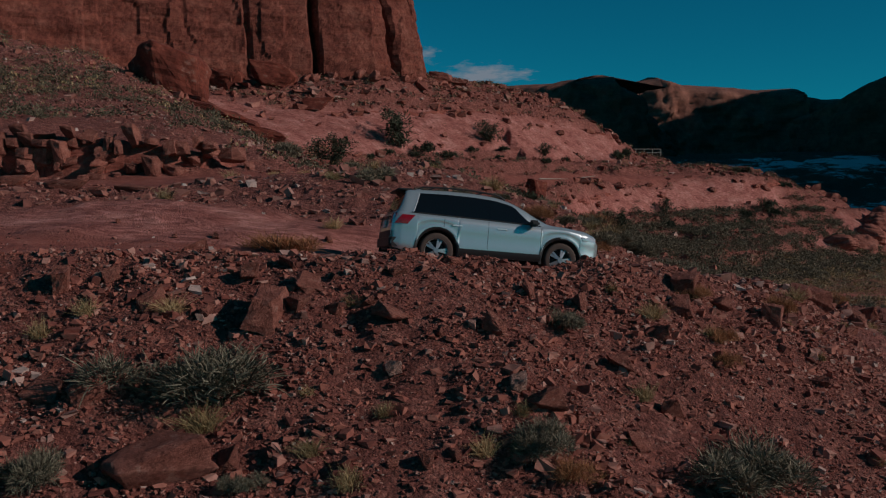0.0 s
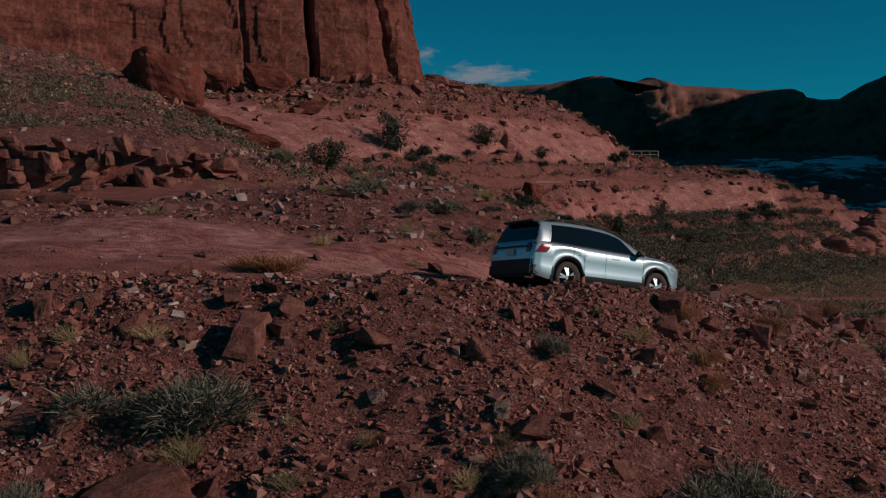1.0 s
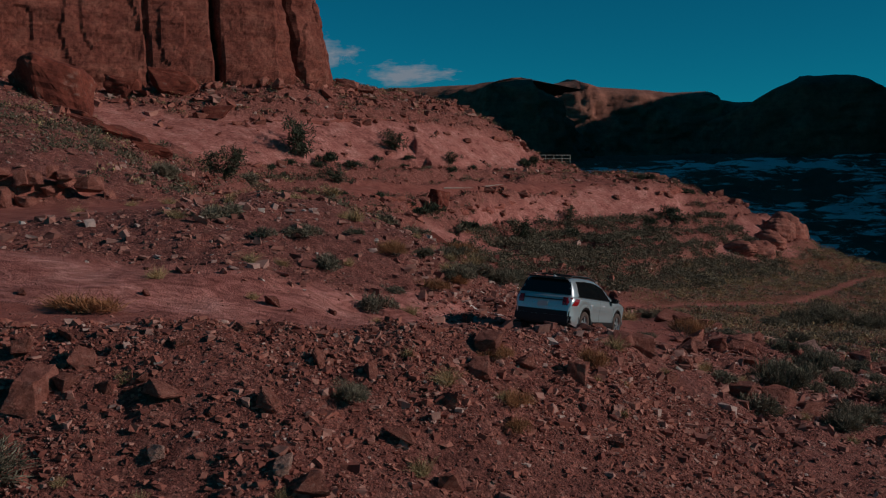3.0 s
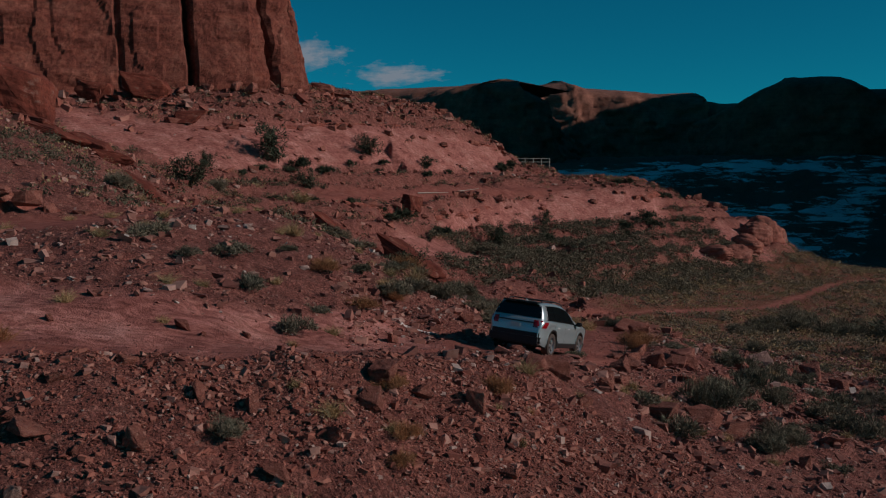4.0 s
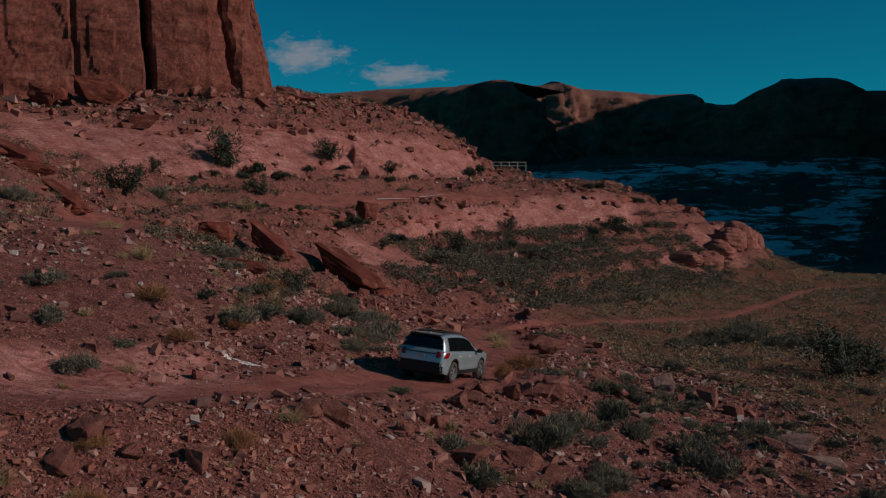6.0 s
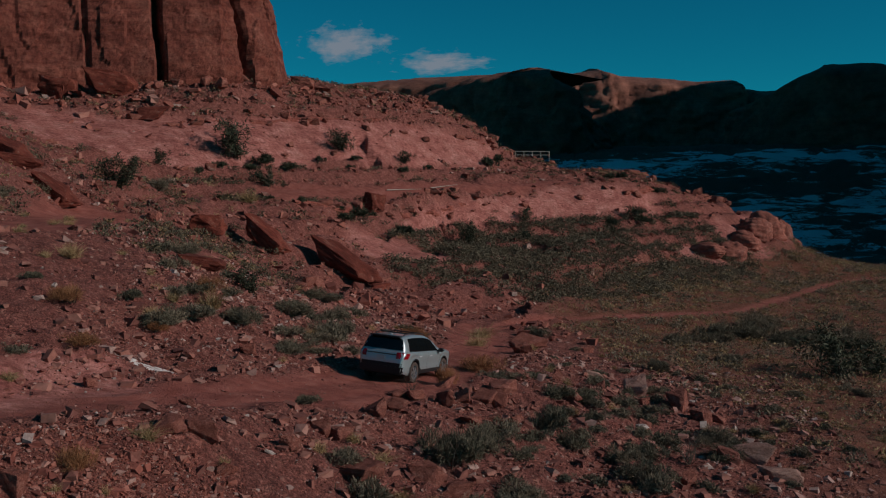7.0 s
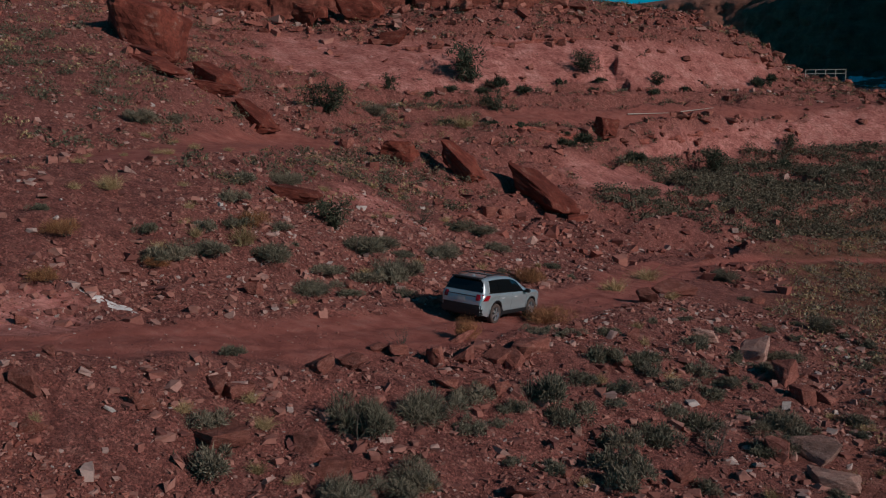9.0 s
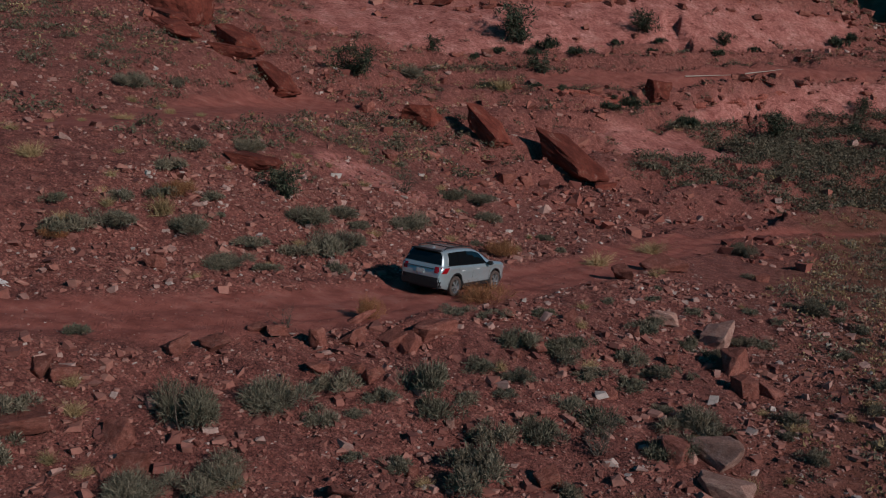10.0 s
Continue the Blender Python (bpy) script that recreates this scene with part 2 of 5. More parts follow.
# ---- lie of the land: each landform is a line of a few points x, y, z ----
LAND = {
    "back": [(-90, -60, 0), (0, -60, 0), (90, -60, -4)],
    "toe": [(-60, -4, 2.5), (-20, 3, 3.8), (-6, 9, 4.4), (3, 10.5, 4.1), (11, 16, 3.7), (19, 25, 3.4), (29, 33, 2.4), (45, 42, 0.6), (80, 50, -1.5)],
    "bank": [(-50, 14.6, 7.2), (-20, 15, 7.2), (-5.4, 15.3, 7.05), (1.7, 15.9, 6.75), (7, 18.8, 5.9), (13, 26.5, 5.2), (19, 31.5, 4.25), (20.2, 35.5, 4.0)],
    "road_rim": [(-60, 19, 9.9), (-15, 18.4, 9.3), (-7, 18.4, 9.05), (-1, 19.4, 8.78), (1, 20.0, 8.74), (3, 20.6, 8.66), (4.6, 21.5, 8.40), (6.3, 22.8, 8.12), (7.8, 24.6, 7.84), (9.4, 26.6, 7.48), (13, 32.8, 6.2), (16, 39.5, 5.5), (18, 46, 4.85), (20.3, 57, 3.7), (21.2, 68, 2.6), (22.6, 76, 1.95), (29, 84, 1.0), (52, 104, -0.6), (78, 140, -1.2), (130, 165, -1.5)],
    "road_mid": [(-60, 21, 9.75), (-15, 20.5, 9.2), (-4, 21.0, 8.72), (1.2, 22.3, 7.82), (5.3, 26, 7.44), (7.9, 29.4, 7.08), (11.0, 34.2, 6.33), (14.2, 40.2, 5.55), (16, 46.6, 4.95), (18.3, 57, 3.9), (19.3, 68, 2.8), (19.9, 79, 1.9), (27, 88, 1.2), (50, 107, -0.5), (76, 143, -1.0), (130, 170, -1.3)],
    "road_inner": [(-60, 23.5, 9.8), (-14, 23, 9.25), (-4, 23.2, 8.85), (0, 25, 8.3), (4.0, 30, 7.7), (6, 34, 7.2), (9.5, 38.5, 6.5), (12, 45, 5.5), (15.6, 57, 4.2), (16.6, 70, 3.1), (16, 82, 2.6), (19, 88, 2.4), (30, 94, 1.6), (48, 111, -0.2), (72, 147, -0.4)],
    "mound": [(-20, 27, 10), (-6.8, 26.1, 9.65), (-2, 27, 9.3), (1.2, 29, 8.9), (5.2, 33, 7.95)],
    "bank_above": [(3.5, 35.8, 9.2), (7, 44, 8.3), (4.1, 50.6, 9.1), (6.6, 62.5, 7.0), (12, 58, 5.2), (10.8, 79.9, 3.2), (10.3, 86.7, 4.3)],
    "track_rim": [(-60, 31, 10.3), (-20, 31, 10.3), (-8, 32.2, 10.2), (-4.1, 33, 10.35), (-1.6, 34.4, 10.6), (0.6, 41, 10.9), (0.7, 48, 11.0), (-1, 58, 11.0), (-4.5, 70, 10.6), (-6.6, 79.5, 10.2), (-3, 87, 9.6)],
    "track_inner": [(-60, 40.4, 10.9), (-20, 40.4, 10.9), (-12.7, 42.2, 10.9), (-9, 45.2, 10.85), (-4.6, 49.6, 11.0), (-6, 58, 11.1), (-9, 70, 10.9), (-11.5, 80, 10.9)],
    "ledge": [(-60, 41.8, 13.1), (-25, 41.9, 12.9), (-12.7, 43.2, 12.35), (-8.2, 48.4, 11.8), (-8, 54, 11.9)],
    "hill": [(-60, 58, 18), (-30, 52, 15), (-13.5, 50.2, 13.5), (-13, 75.4, 14.4), (-17.9, 74, 16.4), (-27, 84, 21), (-45, 80, 24), (-70, 95, 33)],
    "hill_foot": [(-12.3, 89.5, 13.4), (-13.9, 101, 13.6), (-24, 100, 17.5)],
    "boulder_bench": [(1.2, 88.1, 7.9), (4, 92, 8.6), (9.4, 91, 5.6), (10.2, 99, 5.8), (19.1, 88.4, 2.4), (-4, 97, 10.6)],
    "bluff_foot": [(-30, 106, 19), (-11, 111, 14.1), (-4, 119, 14.9), (3, 127, 15.2), (9, 133.5, 15.4), (17, 143, 15.2), (25, 151, 15.5), (30, 160, 16.3)],
    "bluff_belly": [(-11.6, 118, 18.2), (-4, 124.6, 18.2), (3, 131.2, 18.3), (9, 137.4, 18.6), (17, 146.5, 18.2)],
    "bluff_brow": [(-30, 117, 21.5), (-11, 124.6, 20.4), (-3, 131.5, 21), (4, 139, 21.6), (10.4, 146.1, 22), (19, 152.5, 21), (26.2, 158.3, 19.6), (28.6, 165, 18.6), (31.5, 172, 16.6)],
    "cliff_foot": [(-60, 110, 27), (-29, 126, 23.4), (-9, 133.6, 25.4), (-5.5, 138.6, 26), (-1, 146, 25.8), (7, 152.7, 25.8), (16, 164, 25.6), (22, 172, 23.4)],
    "skyline": [(4.3, 163, 27.6), (14.4, 174, 27.4), (20.3, 180, 25.4), (27.5, 183, 22.8), (32, 184, 17.8), (36, 187, 16.6), (42.8, 190, 15.6), (51, 190, 14.4), (58, 182, 13.6), (61.5, 172, 11), (70, 182, 9), (78, 186, 7.0)],
    "behind": [(-60, 165, 30), (-10, 190, 28), (20, 215, 22), (44, 222, 8), (70, 215, -1), (110, 215, -6), (160, 220, -8)],
    "bench_inner": [(-7, 110, 12.6), (4, 121, 12.8), (16, 137, 13.2), (28, 146, 13.4), (40, 157, 13.8), (48, 166, 14)],
    "bench_rim": [(3, 104, 10.6), (10.9, 116.8, 9.9), (18, 127, 10.8), (25.9, 138.4, 11.6), (36, 147, 12.2), (48.3, 153.3, 12.7), (54, 160, 12.2)],
    "face_foot": [(12, 111, 7), (18.5, 124.9, 6.5), (26, 133, 7), (36.3, 141.4, 7.7), (46.6, 148, 8.0), (57, 157, 8)],
    "scrub": [(26, 110, 4.2), (36, 122, 4), (44, 134, 4.2), (49.6, 140.7, 3.9), (57, 148, 4.2)],
    "scrub_foot": [(26, 98, 2.3), (40, 113, 1.2), (48, 126, 0.6), (60, 139, 0.4), (68, 149, 0.4)],
    "knob": [(63, 154, 4.6), (68, 160, 5.6), (73, 168, 6), (79.9, 178, 4.6), (83, 171, 0.2), (88, 180, -1.5)],
    "flat": [(27, 50, 2.6), (32, 64, 1.6), (45, 72, 0.3), (51, 92.8, -1.5), (80, 80, -2.5), (80, 110, -2.3), (120, 120, -3), (140, 70, -4)],
    "canyon": [(-200, 280, 0), (0, 280, -4), (90, 260, -9), (180, 270, -10), (320, 290, -8)],
    "east": [(250, -60, -6), (400, 120, -6)],
    "west": [(-200, -60, 0), (-250, 100, 40)],
    "canyon_side": [(-100, 480, 16), (80, 470, 22), (180, 450, 24), (300, 430, 24), (420, 440, 26)],
    "beyond": [(-600, 900, 30), (0, 900, 40), (600, 900, 40)],
    "far_east": [(700, 100, 0), (700, 400, 0)],
}


def dense(line, step):
    out = [line[0]]
    for a, b in zip(line, line[1:]):
        n = max(1, round(math.dist(a, b) / step))
        out += [tuple(np.array(a) + (np.array(b) - a) * i / n) for i in range(1, n + 1)]
    return out


SPOTS = set()
for land, line in LAND.items():
    far = land in ("back", "canyon", "canyon_side", "beyond", "behind", "east", "west", "far_east")
    SPOTS |= {tuple(round(float(v), 2) for v in p) for p in dense(line, 40 if far else 4)}
SPOTS = np.array(sorted(SPOTS))
_d = np.hypot(SPOTS[:, None, 0] - SPOTS[None, :, 0], SPOTS[:, None, 1] - SPOTS[None, :, 1])
_n = len(SPOTS)
_a = np.zeros((_n + 3, _n + 3))
_a[:_n, :_n] = _d - 0.25 * np.eye(_n)
_a[:_n, _n], _a[:_n, _n + 1 : _n + 3] = 1, SPOTS[:, :2]
_a[_n:, :_n] = _a[:_n, _n:].T
WEIGHTS = np.linalg.solve(_a, np.r_[SPOTS[:, 2], 0, 0, 0])


def grain(x, y, size, octaves=4, gain=0.5, seed=0):
    """Smooth fractal noise, about -1 to 1."""
    total, amp, out = 0.0, 1.0, np.zeros(np.shape(x))
    u, v = np.asarray(x, float) / size + 31.7 * seed, np.asarray(y, float) / size - 17.3 * seed
    for _ in range(octaves):
        iu, iv = np.floor(u), np.floor(v)
        fu, fv = u - iu, v - iv
        su, sv = fu * fu * (3 - 2 * fu), fv * fv * (3 - 2 * fv)

        def corner(a, b):
            h = np.sin(a * 127.1 + b * 311.7 + seed * 7.31) * 43758.5453
            return (h - np.floor(h)) * 2 - 1

        low = corner(iu, iv) * (1 - su) + corner(iu + 1, iv) * su
        high = corner(iu, iv + 1) * (1 - su) + corner(iu + 1, iv + 1) * su
        out, total = out + amp * (low * (1 - sv) + high * sv), total + amp
        amp, u, v = amp * gain, u * 2.03 + 5.1, v * 2.03 + 9.7
    return out / total


def base_height(x, y):
    x, y = np.ravel(np.asarray(x, float)), np.ravel(np.asarray(y, float))
    out = np.empty(len(x))
    for i in range(0, len(x), 20000):
        s = slice(i, i + 20000)
        r = np.hypot(x[s, None] - SPOTS[None, :, 0], y[s, None] - SPOTS[None, :, 1])
        out[s] = r @ WEIGHTS[:_n] + WEIGHTS[_n] + WEIGHTS[_n + 1] * x[s] + WEIGHTS[_n + 2] * y[s]
    return out


def from_line(x, y, line):
    """Distance to a line in plan, and how far along it."""
    best, along, run = np.full(np.shape(x), 1e9), np.zeros(np.shape(x)), 0.0
    for a, b in zip(line, line[1:]):
        ax, ay, dx, dy = a[0], a[1], b[0] - a[0], b[1] - a[1]
        f = np.clip(((x - ax) * dx + (y - ay) * dy) / (dx * dx + dy * dy), 0, 1)
        d = np.hypot(x - ax - f * dx, y - ay - f * dy)
        along = np.where(d < best, run + f * math.hypot(dx, dy), along)
        best, run = np.minimum(best, d), run + math.hypot(dx, dy)
    return best, along


def between(x, y, low, high, soft=1.5):
    """1 where y lies between two lines that run across the view."""
    l = np.interp(x, [p[0] for p in low], [p[1] for p in low])
    h = np.interp(x, [p[0] for p in high], [p[1] for p in high])
    ends = np.clip((x - max(low[0][0], high[0][0])) / 3, 0, 1) * np.clip((min(low[-1][0], high[-1][0]) - x) / 3, 0, 1)
    return np.clip((y - l) / soft + 0.5, 0, 1) * np.clip((h - y) / soft + 0.5, 0, 1) * ends


def oval(x, y, cx, cy, rx, ry, turn):
    c, s = math.cos(radians(turn)), math.sin(radians(turn))
    u, v = ((x - cx) * c + (y - cy) * s) / rx, ((y - cy) * c - (x - cx) * s) / ry
    return np.clip((1.15 - np.hypot(u, v)) / 0.3, 0, 1)


TRACK = [(-60, 36, 0), (-20, 36, 0), (-7, 39, 0), (-2.4, 46, 0), (-3.5, 58, 0), (-7, 70, 0), (-9, 80, 0)]
BENCH_ROAD = [(0, 112, 0), (10, 124, 0), (20, 136, 0), (34, 148, 0), (48, 159, 0)]


def zones(x, y):
    """Graded road, bare slickrock, sandy flat and snow, each 0 to 1."""
    wob = grain(x, y, 5, 3, seed=4)
    d1, _ = from_line(x, y, LAND["road_mid"])
    d2, _ = from_line(x, y, TRACK)
    d3, _ = from_line(x, y, BENCH_ROAD)
    road = np.clip((np.where(y > 80, 1.0, 2.3) + 0.6 * wob - d1) / 0.7, 0, 1)
    road = np.maximum(road, np.clip((3.6 + 1.2 * wob - d2) / 1.5, 0, 1))
    road = np.maximum(road, 0.8 * np.clip((2.6 + wob - d3) / 1.5, 0, 1))
    slick = between(x, y + 1.5 * wob, LAND["bluff_foot"], LAND["bluff_brow"])
    slick = np.maximum(slick, between(x, y + 1.8 * wob, LAND["face_foot"], LAND["bench_rim"]))
    for o in ((-5.5, 25.2, 6, 2.4, 4), (-0.5, 25.2, 5, 2.6, 12), (2.2, 26.8, 4.2, 2.3, 38), (5.2, 30.5, 2.6, 1.6, 52), (6, 60, 3.4, 2.2, 50), (14, 106, 7, 4, 50), (66, 156, 4.5, 5, 30), (73, 167, 4, 6, 10), (56, 143, 4, 3, 30), (5, 31, 2.4, 1.3, 55)):
        slick = np.maximum(slick, oval(x + 0.8 * wob, y + 0.8 * wob, *o))
    slick = slick * (1 - 0.45 * np.clip((1.4 - d1), 0, 1))
    flat = np.clip((x - 24 - 3 * wob) / 8, 0, 1) * np.clip((3.6 - base_height(x, y).reshape(np.shape(x))) / 2, 0, 1) * np.clip((200 - y) / 20, 0, 1)
    snow = np.clip((y - 225) / 20, 0, 1) * np.clip((520 - y) / 40, 0, 1) * np.clip((x - 40) / 30, 0, 1) * np.clip((0.62 * y + 12 - x) / 40, 0, 1)
    return road * np.clip(1 - 0.75 * slick, 0, 1), slick, flat, snow


def height(x, y, z=None):
    """The finished ground: lie of the land, hummocks, clods, bedding steps and wheel ruts."""
    shape = np.shape(x)
    x, y = np.ravel(np.asarray(x, float)), np.ravel(np.asarray(y, float))
    road, slick, flat, snow = zones(x, y) if z is None else [np.ravel(v) for v in z]
    h = base_height(x, y)
    near = np.clip((75 - y) / 30, 0, 1)
    rough = (1 - 0.85 * road) * (1 - 0.7 * slick) * (1 - 0.5 * flat)
    h = h + rough * (0.35 * grain(x, y, 6, 3, seed=1) + 0.24 * grain(x, y, 1.6, 4, seed=2) + near * 0.16 * grain(x, y, 0.55, 3, seed=3))
    # slickrock: smooth swells with bedding steps
    step = h * 1.6 + 0.6 * grain(x, y, 9, 3, seed=5)
    h = h + slick * (0.22 * grain(x, y, 4, 4, seed=6) + 0.16 * (np.abs(step - np.round(step)) - 0.25))
    # loose ledgy ground on the hill
    step = h * 0.55 + 0.5 * grain(x, y, 14, 3, seed=8)
    hill = np.clip((y - 75) / 20, 0, 1) * (1 - slick) * (1 - road) * (1 - flat)
    h = h + hill * (0.62 * np.tanh(7 * (step - np.floor(step) - 0.5)) + 0.40 * grain(x, y, 3, 4, seed=9))
    # canyon floor: long rock shelves
    step = h * 0.22 + 0.8 * grain(x, y, 60, 4, seed=10)
    h = h + np.clip((y - 225) / 30, 0, 1) * (2.2 * np.tanh(4 * (step - np.floor(step) - 0.5)) + 1.2 * grain(x, y, 18, 4, seed=11))
    # a deep notch in the bluff
    wob = grain(x, y, 1.5, 3, seed=13)
    h = h - 2.0 * np.maximum(oval(x + wob, y, 9.0, 135.2, 1.7, 2.0, -10), 0.8 * oval(x + wob, y, 8.3, 137.2, 1.1, 1.8, 0))
    d, run = from_line(x, y, LAND["road_mid"])
    h = h - 0.05 * np.exp(-(((d - 0.85) / 0.28) ** 2)) * (1 - slick) + 0.02 * road * grain(x, y, 0.7, 3, seed=12)
    return h.reshape(shape)


def spread(*spans):
    out = [np.array([spans[0][0]])]
    for a, b, step in spans:
        out.append(np.linspace(a, b, max(1, round((b - a) / step)) + 1)[1:])
    return np.concatenate(out)


def sheet(name, xs, ys, material):
    gx, gy = np.meshgrid(xs, ys)
    z = zones(gx, gy)
    gz = height(gx, gy, z)
    n, m = len(xs), len(ys)
    me = bpy.data.meshes.new(name)
    idx = np.arange(n * m).reshape(m, n)
    faces = np.stack([idx[:-1, :-1], idx[:-1, 1:], idx[1:, 1:], idx[1:, :-1]], -1).reshape(-1, 4)
    me.vertices.add(n * m)
    me.vertices.foreach_set("co", np.stack([gx, gy, gz], -1).ravel())
    me.loops.add(faces.size)
    me.loops.foreach_set("vertex_index", faces.ravel().astype(np.int32))
    me.polygons.add(len(faces))
    me.polygons.foreach_set("loop_start", np.arange(0, faces.size, 4, dtype=np.int32))
    me.polygons.foreach_set("use_smooth", np.ones(len(faces), bool))
    me.update(calc_edges=True)
    col = me.attributes.new("zone", "FLOAT_COLOR", "POINT")
    col.data.foreach_set("color", np.stack([np.ravel(v) for v in z], -1).ravel())
    me.materials.append(material)
    return new(name, me)


XS = spread((-700, -80, 40), (-80, -14, 0.9), (-14, 30, 0.17), (30, 100, 0.8), (100, 260, 4), (260, 800, 30))
YS = spread((-80, 8, 6), (8, 52, 0.17), (52, 100, 0.4), (100, 185, 0.6), (185, 260, 3), (260, 540, 4), (540, 1000, 40))
ground = sheet("ground", XS, YS, GROUND)
tagged(ground, "stony red desert earth with a graded dirt road and bare slickrock", "ground", kind="structure")


def ground_at(x, y):
    return float(height(np.array([x]), np.array([y]))[0])


# ---- cliffs: walls with buttresses, cracks and a rounded top ----
def wall_mesh(name, line, top, base, lean, material, cracks=(), step=1.2, relief=1.0, seed=1, depth=30.0, rows=40, dome=0.25, bed=2.2):
    """A cliff along a line in plan. top and base: heights at the line's points. lean: how far it steps back to its brow."""
    pts = dense([(*p, t, b) for p, t, b in zip(line, top, base)], step)
    pts = np.array(pts)
    n = len(pts)
    run = np.r_[0, np.cumsum(np.hypot(np.diff(pts[:, 0]), np.diff(pts[:, 1])))]
    tan = np.gradient(pts[:, :2], axis=0)
    tan /= np.linalg.norm(tan, axis=1)[:, None]
    for _ in range(4):
        tan[1:-1] = (tan[:-2] + tan[1:-1] * 2 + tan[2:]) / 4
        tan /= np.linalg.norm(tan, axis=1)[:, None]
    inward = np.stack([-tan[:, 1], tan[:, 0]], 1)
    v = np.linspace(0, 1, rows)
    U, V = np.meshgrid(run, v)
    Z = pts[None, :, 3] + (pts[None, :, 2] - pts[None, :, 3]) * V
    # buttresses: vertical relief that runs the full height, and bedding that runs along
    out = relief * (0.45 * grain(U, 0.25 * Z, 18, 2, seed=seed) + 0.9 * np.round(2.2 * grain(U + 0.2 * grain(U, Z, 3, 2, seed=seed + 7), Z * 0.7, 9, 2, seed=seed + 1)) / 2.2 + 0.45 * np.round(3 * grain(U, Z * 1.6, 3.2, 2, seed=seed + 4)) / 3 + 0.6 * grain(U * 0.25, Z, bed, 4, seed=seed + 2) + 0.3 * grain(U, Z, 3, 4, seed=seed + 3))
    for at, wide, deep in cracks:
        bend = at + 0.5 * grain(Z, 0 * Z, 7, 4, seed=seed + 5)
        out = out - deep * np.exp(-((np.abs(U - bend) / wide) ** 2.2))
    back = lean * V**1.5 + depth * dome * np.clip((V - 0.86) / 0.14, 0, 1) ** 2.4
    off = back - out
    X = pts[None, :, 0] + inward[None, :, 0] * off
    Y = pts[None, :, 1] + inward[None, :, 1] * off
    # the plateau behind the brow
    for k in (0.5, 1.0):
        X = np.vstack([X, X[rows - 1] + inward[:, 0] * depth * k])
        Y = np.vstack([Y, Y[rows - 1] + inward[:, 1] * depth * k])
        Z = np.vstack([Z, Z[rows - 1] - 2 * k])
    m = rows + 2
    idx = np.arange(n * m).reshape(m, n)
    faces = np.stack([idx[:-1, :-1], idx[:-1, 1:], idx[1:, 1:], idx[1:, :-1]], -1).reshape(-1, 4)
    me = bpy.data.meshes.new(name)
    me.from_pydata(np.stack([X, Y, Z], -1).reshape(-1, 3).tolist(), [], faces.tolist())
    me.polygons.foreach_set("use_smooth", np.full(len(faces), step > 1))
    me.materials.append(material)
    return new(name, me)


MESA = [(-75, 104), (-50, 116), (-29, 127), (-20, 130), (-9, 134.4), (-5.8, 138.5), (-2.8, 142), (-2.2, 147), (-4, 156), (-10, 176)]
mesa = wall_mesh("mesa_cliff", MESA, [62, 62, 62, 62, 62, 62, 61, 60, 60, 60], [24, 22, 21, 22, 23, 23, 24, 24, 25, 26], 9.0, ROCK_CLIFF,
                 cracks=[(56, 0.3, 0.9), (64.8, 0.42, 3.4), (77.2, 0.5, 4.2)], step=0.35, relief=0.8, seed=21, rows=130)
tagged(mesa, "towering red sandstone cliff with deep vertical cracks", "cliff", kind="structure")

RIDGE_NEAR = wall_mesh("canyon_wall_1", [(20, 560), (45, 530), (62, 512), (90, 506), (108, 512), (121, 530), (140, 580)], [70, 74, 75, 74, 66, 52, 48], [0, 0, 0, 0, 0, 0, 0],
                       10, ROCK_FAR, step=2.0, relief=4.2, seed=31, depth=60, rows=40, dome=0.5)
RIDGE_MID = wall_mesh("canyon_wall_2", [(-60, 700), (20, 690), (80, 660), (120, 640), (150, 640), (175, 645), (205, 640), (235, 632), (262, 640), (420, 640)],
                      [86, 92, 92, 88, 93, 88, 84, 84, 78, 78], [0] * 10, 25, ROCK_FAR, step=3.0, relief=6.0, seed=41, depth=90, rows=40, dome=0.5)
RIDGE_RIGHT = wall_mesh("canyon_wall_3", [(190, 570), (196, 535), (206, 516), (222, 505), (250, 496), (262, 494), (272, 492), (310, 480), (400, 470)],
                        [60, 66, 72, 77, 78, 77, 70, 70, 74], [0] * 9, 12, ROCK_FAR, step=3.5, relief=3.5, seed=51, depth=90, rows=40, dome=0.4)
# added wall, never in view: keeps the sun off the canyon floor and ridges
SHADE_WALL = wall_mesh("canyon_wall_4", [(440, 680), (352, 520), (302, 430), (252, 340), (224, 290), (215, 230), (230, 190), (270, 160)], [186, 202, 214, 232, 232, 220, 200, 190], [-12] * 8, 15, ROCK_FAR, step=8, relief=5, seed=61, depth=90, rows=24, dome=0.3)
for ob in (RIDGE_NEAR, RIDGE_MID, RIDGE_RIGHT, SHADE_WALL):
    tagged(ob, "dark sandstone canyon wall: three distant domed ones, and an unseen one added for shade", "canyon wall", kind="structure")


# ---- stones ----
def part(name, bm, material, parent=None, label=""):
    """Links a bmesh as one mesh object, under a thing or a part."""
    me = bpy.data.meshes.new(name)
    bm.to_mesh(me)
    bm.free()
    me.materials.append(material)
    ob = new(name, me)
    ob.parent = parent
    return tagged(ob, label)


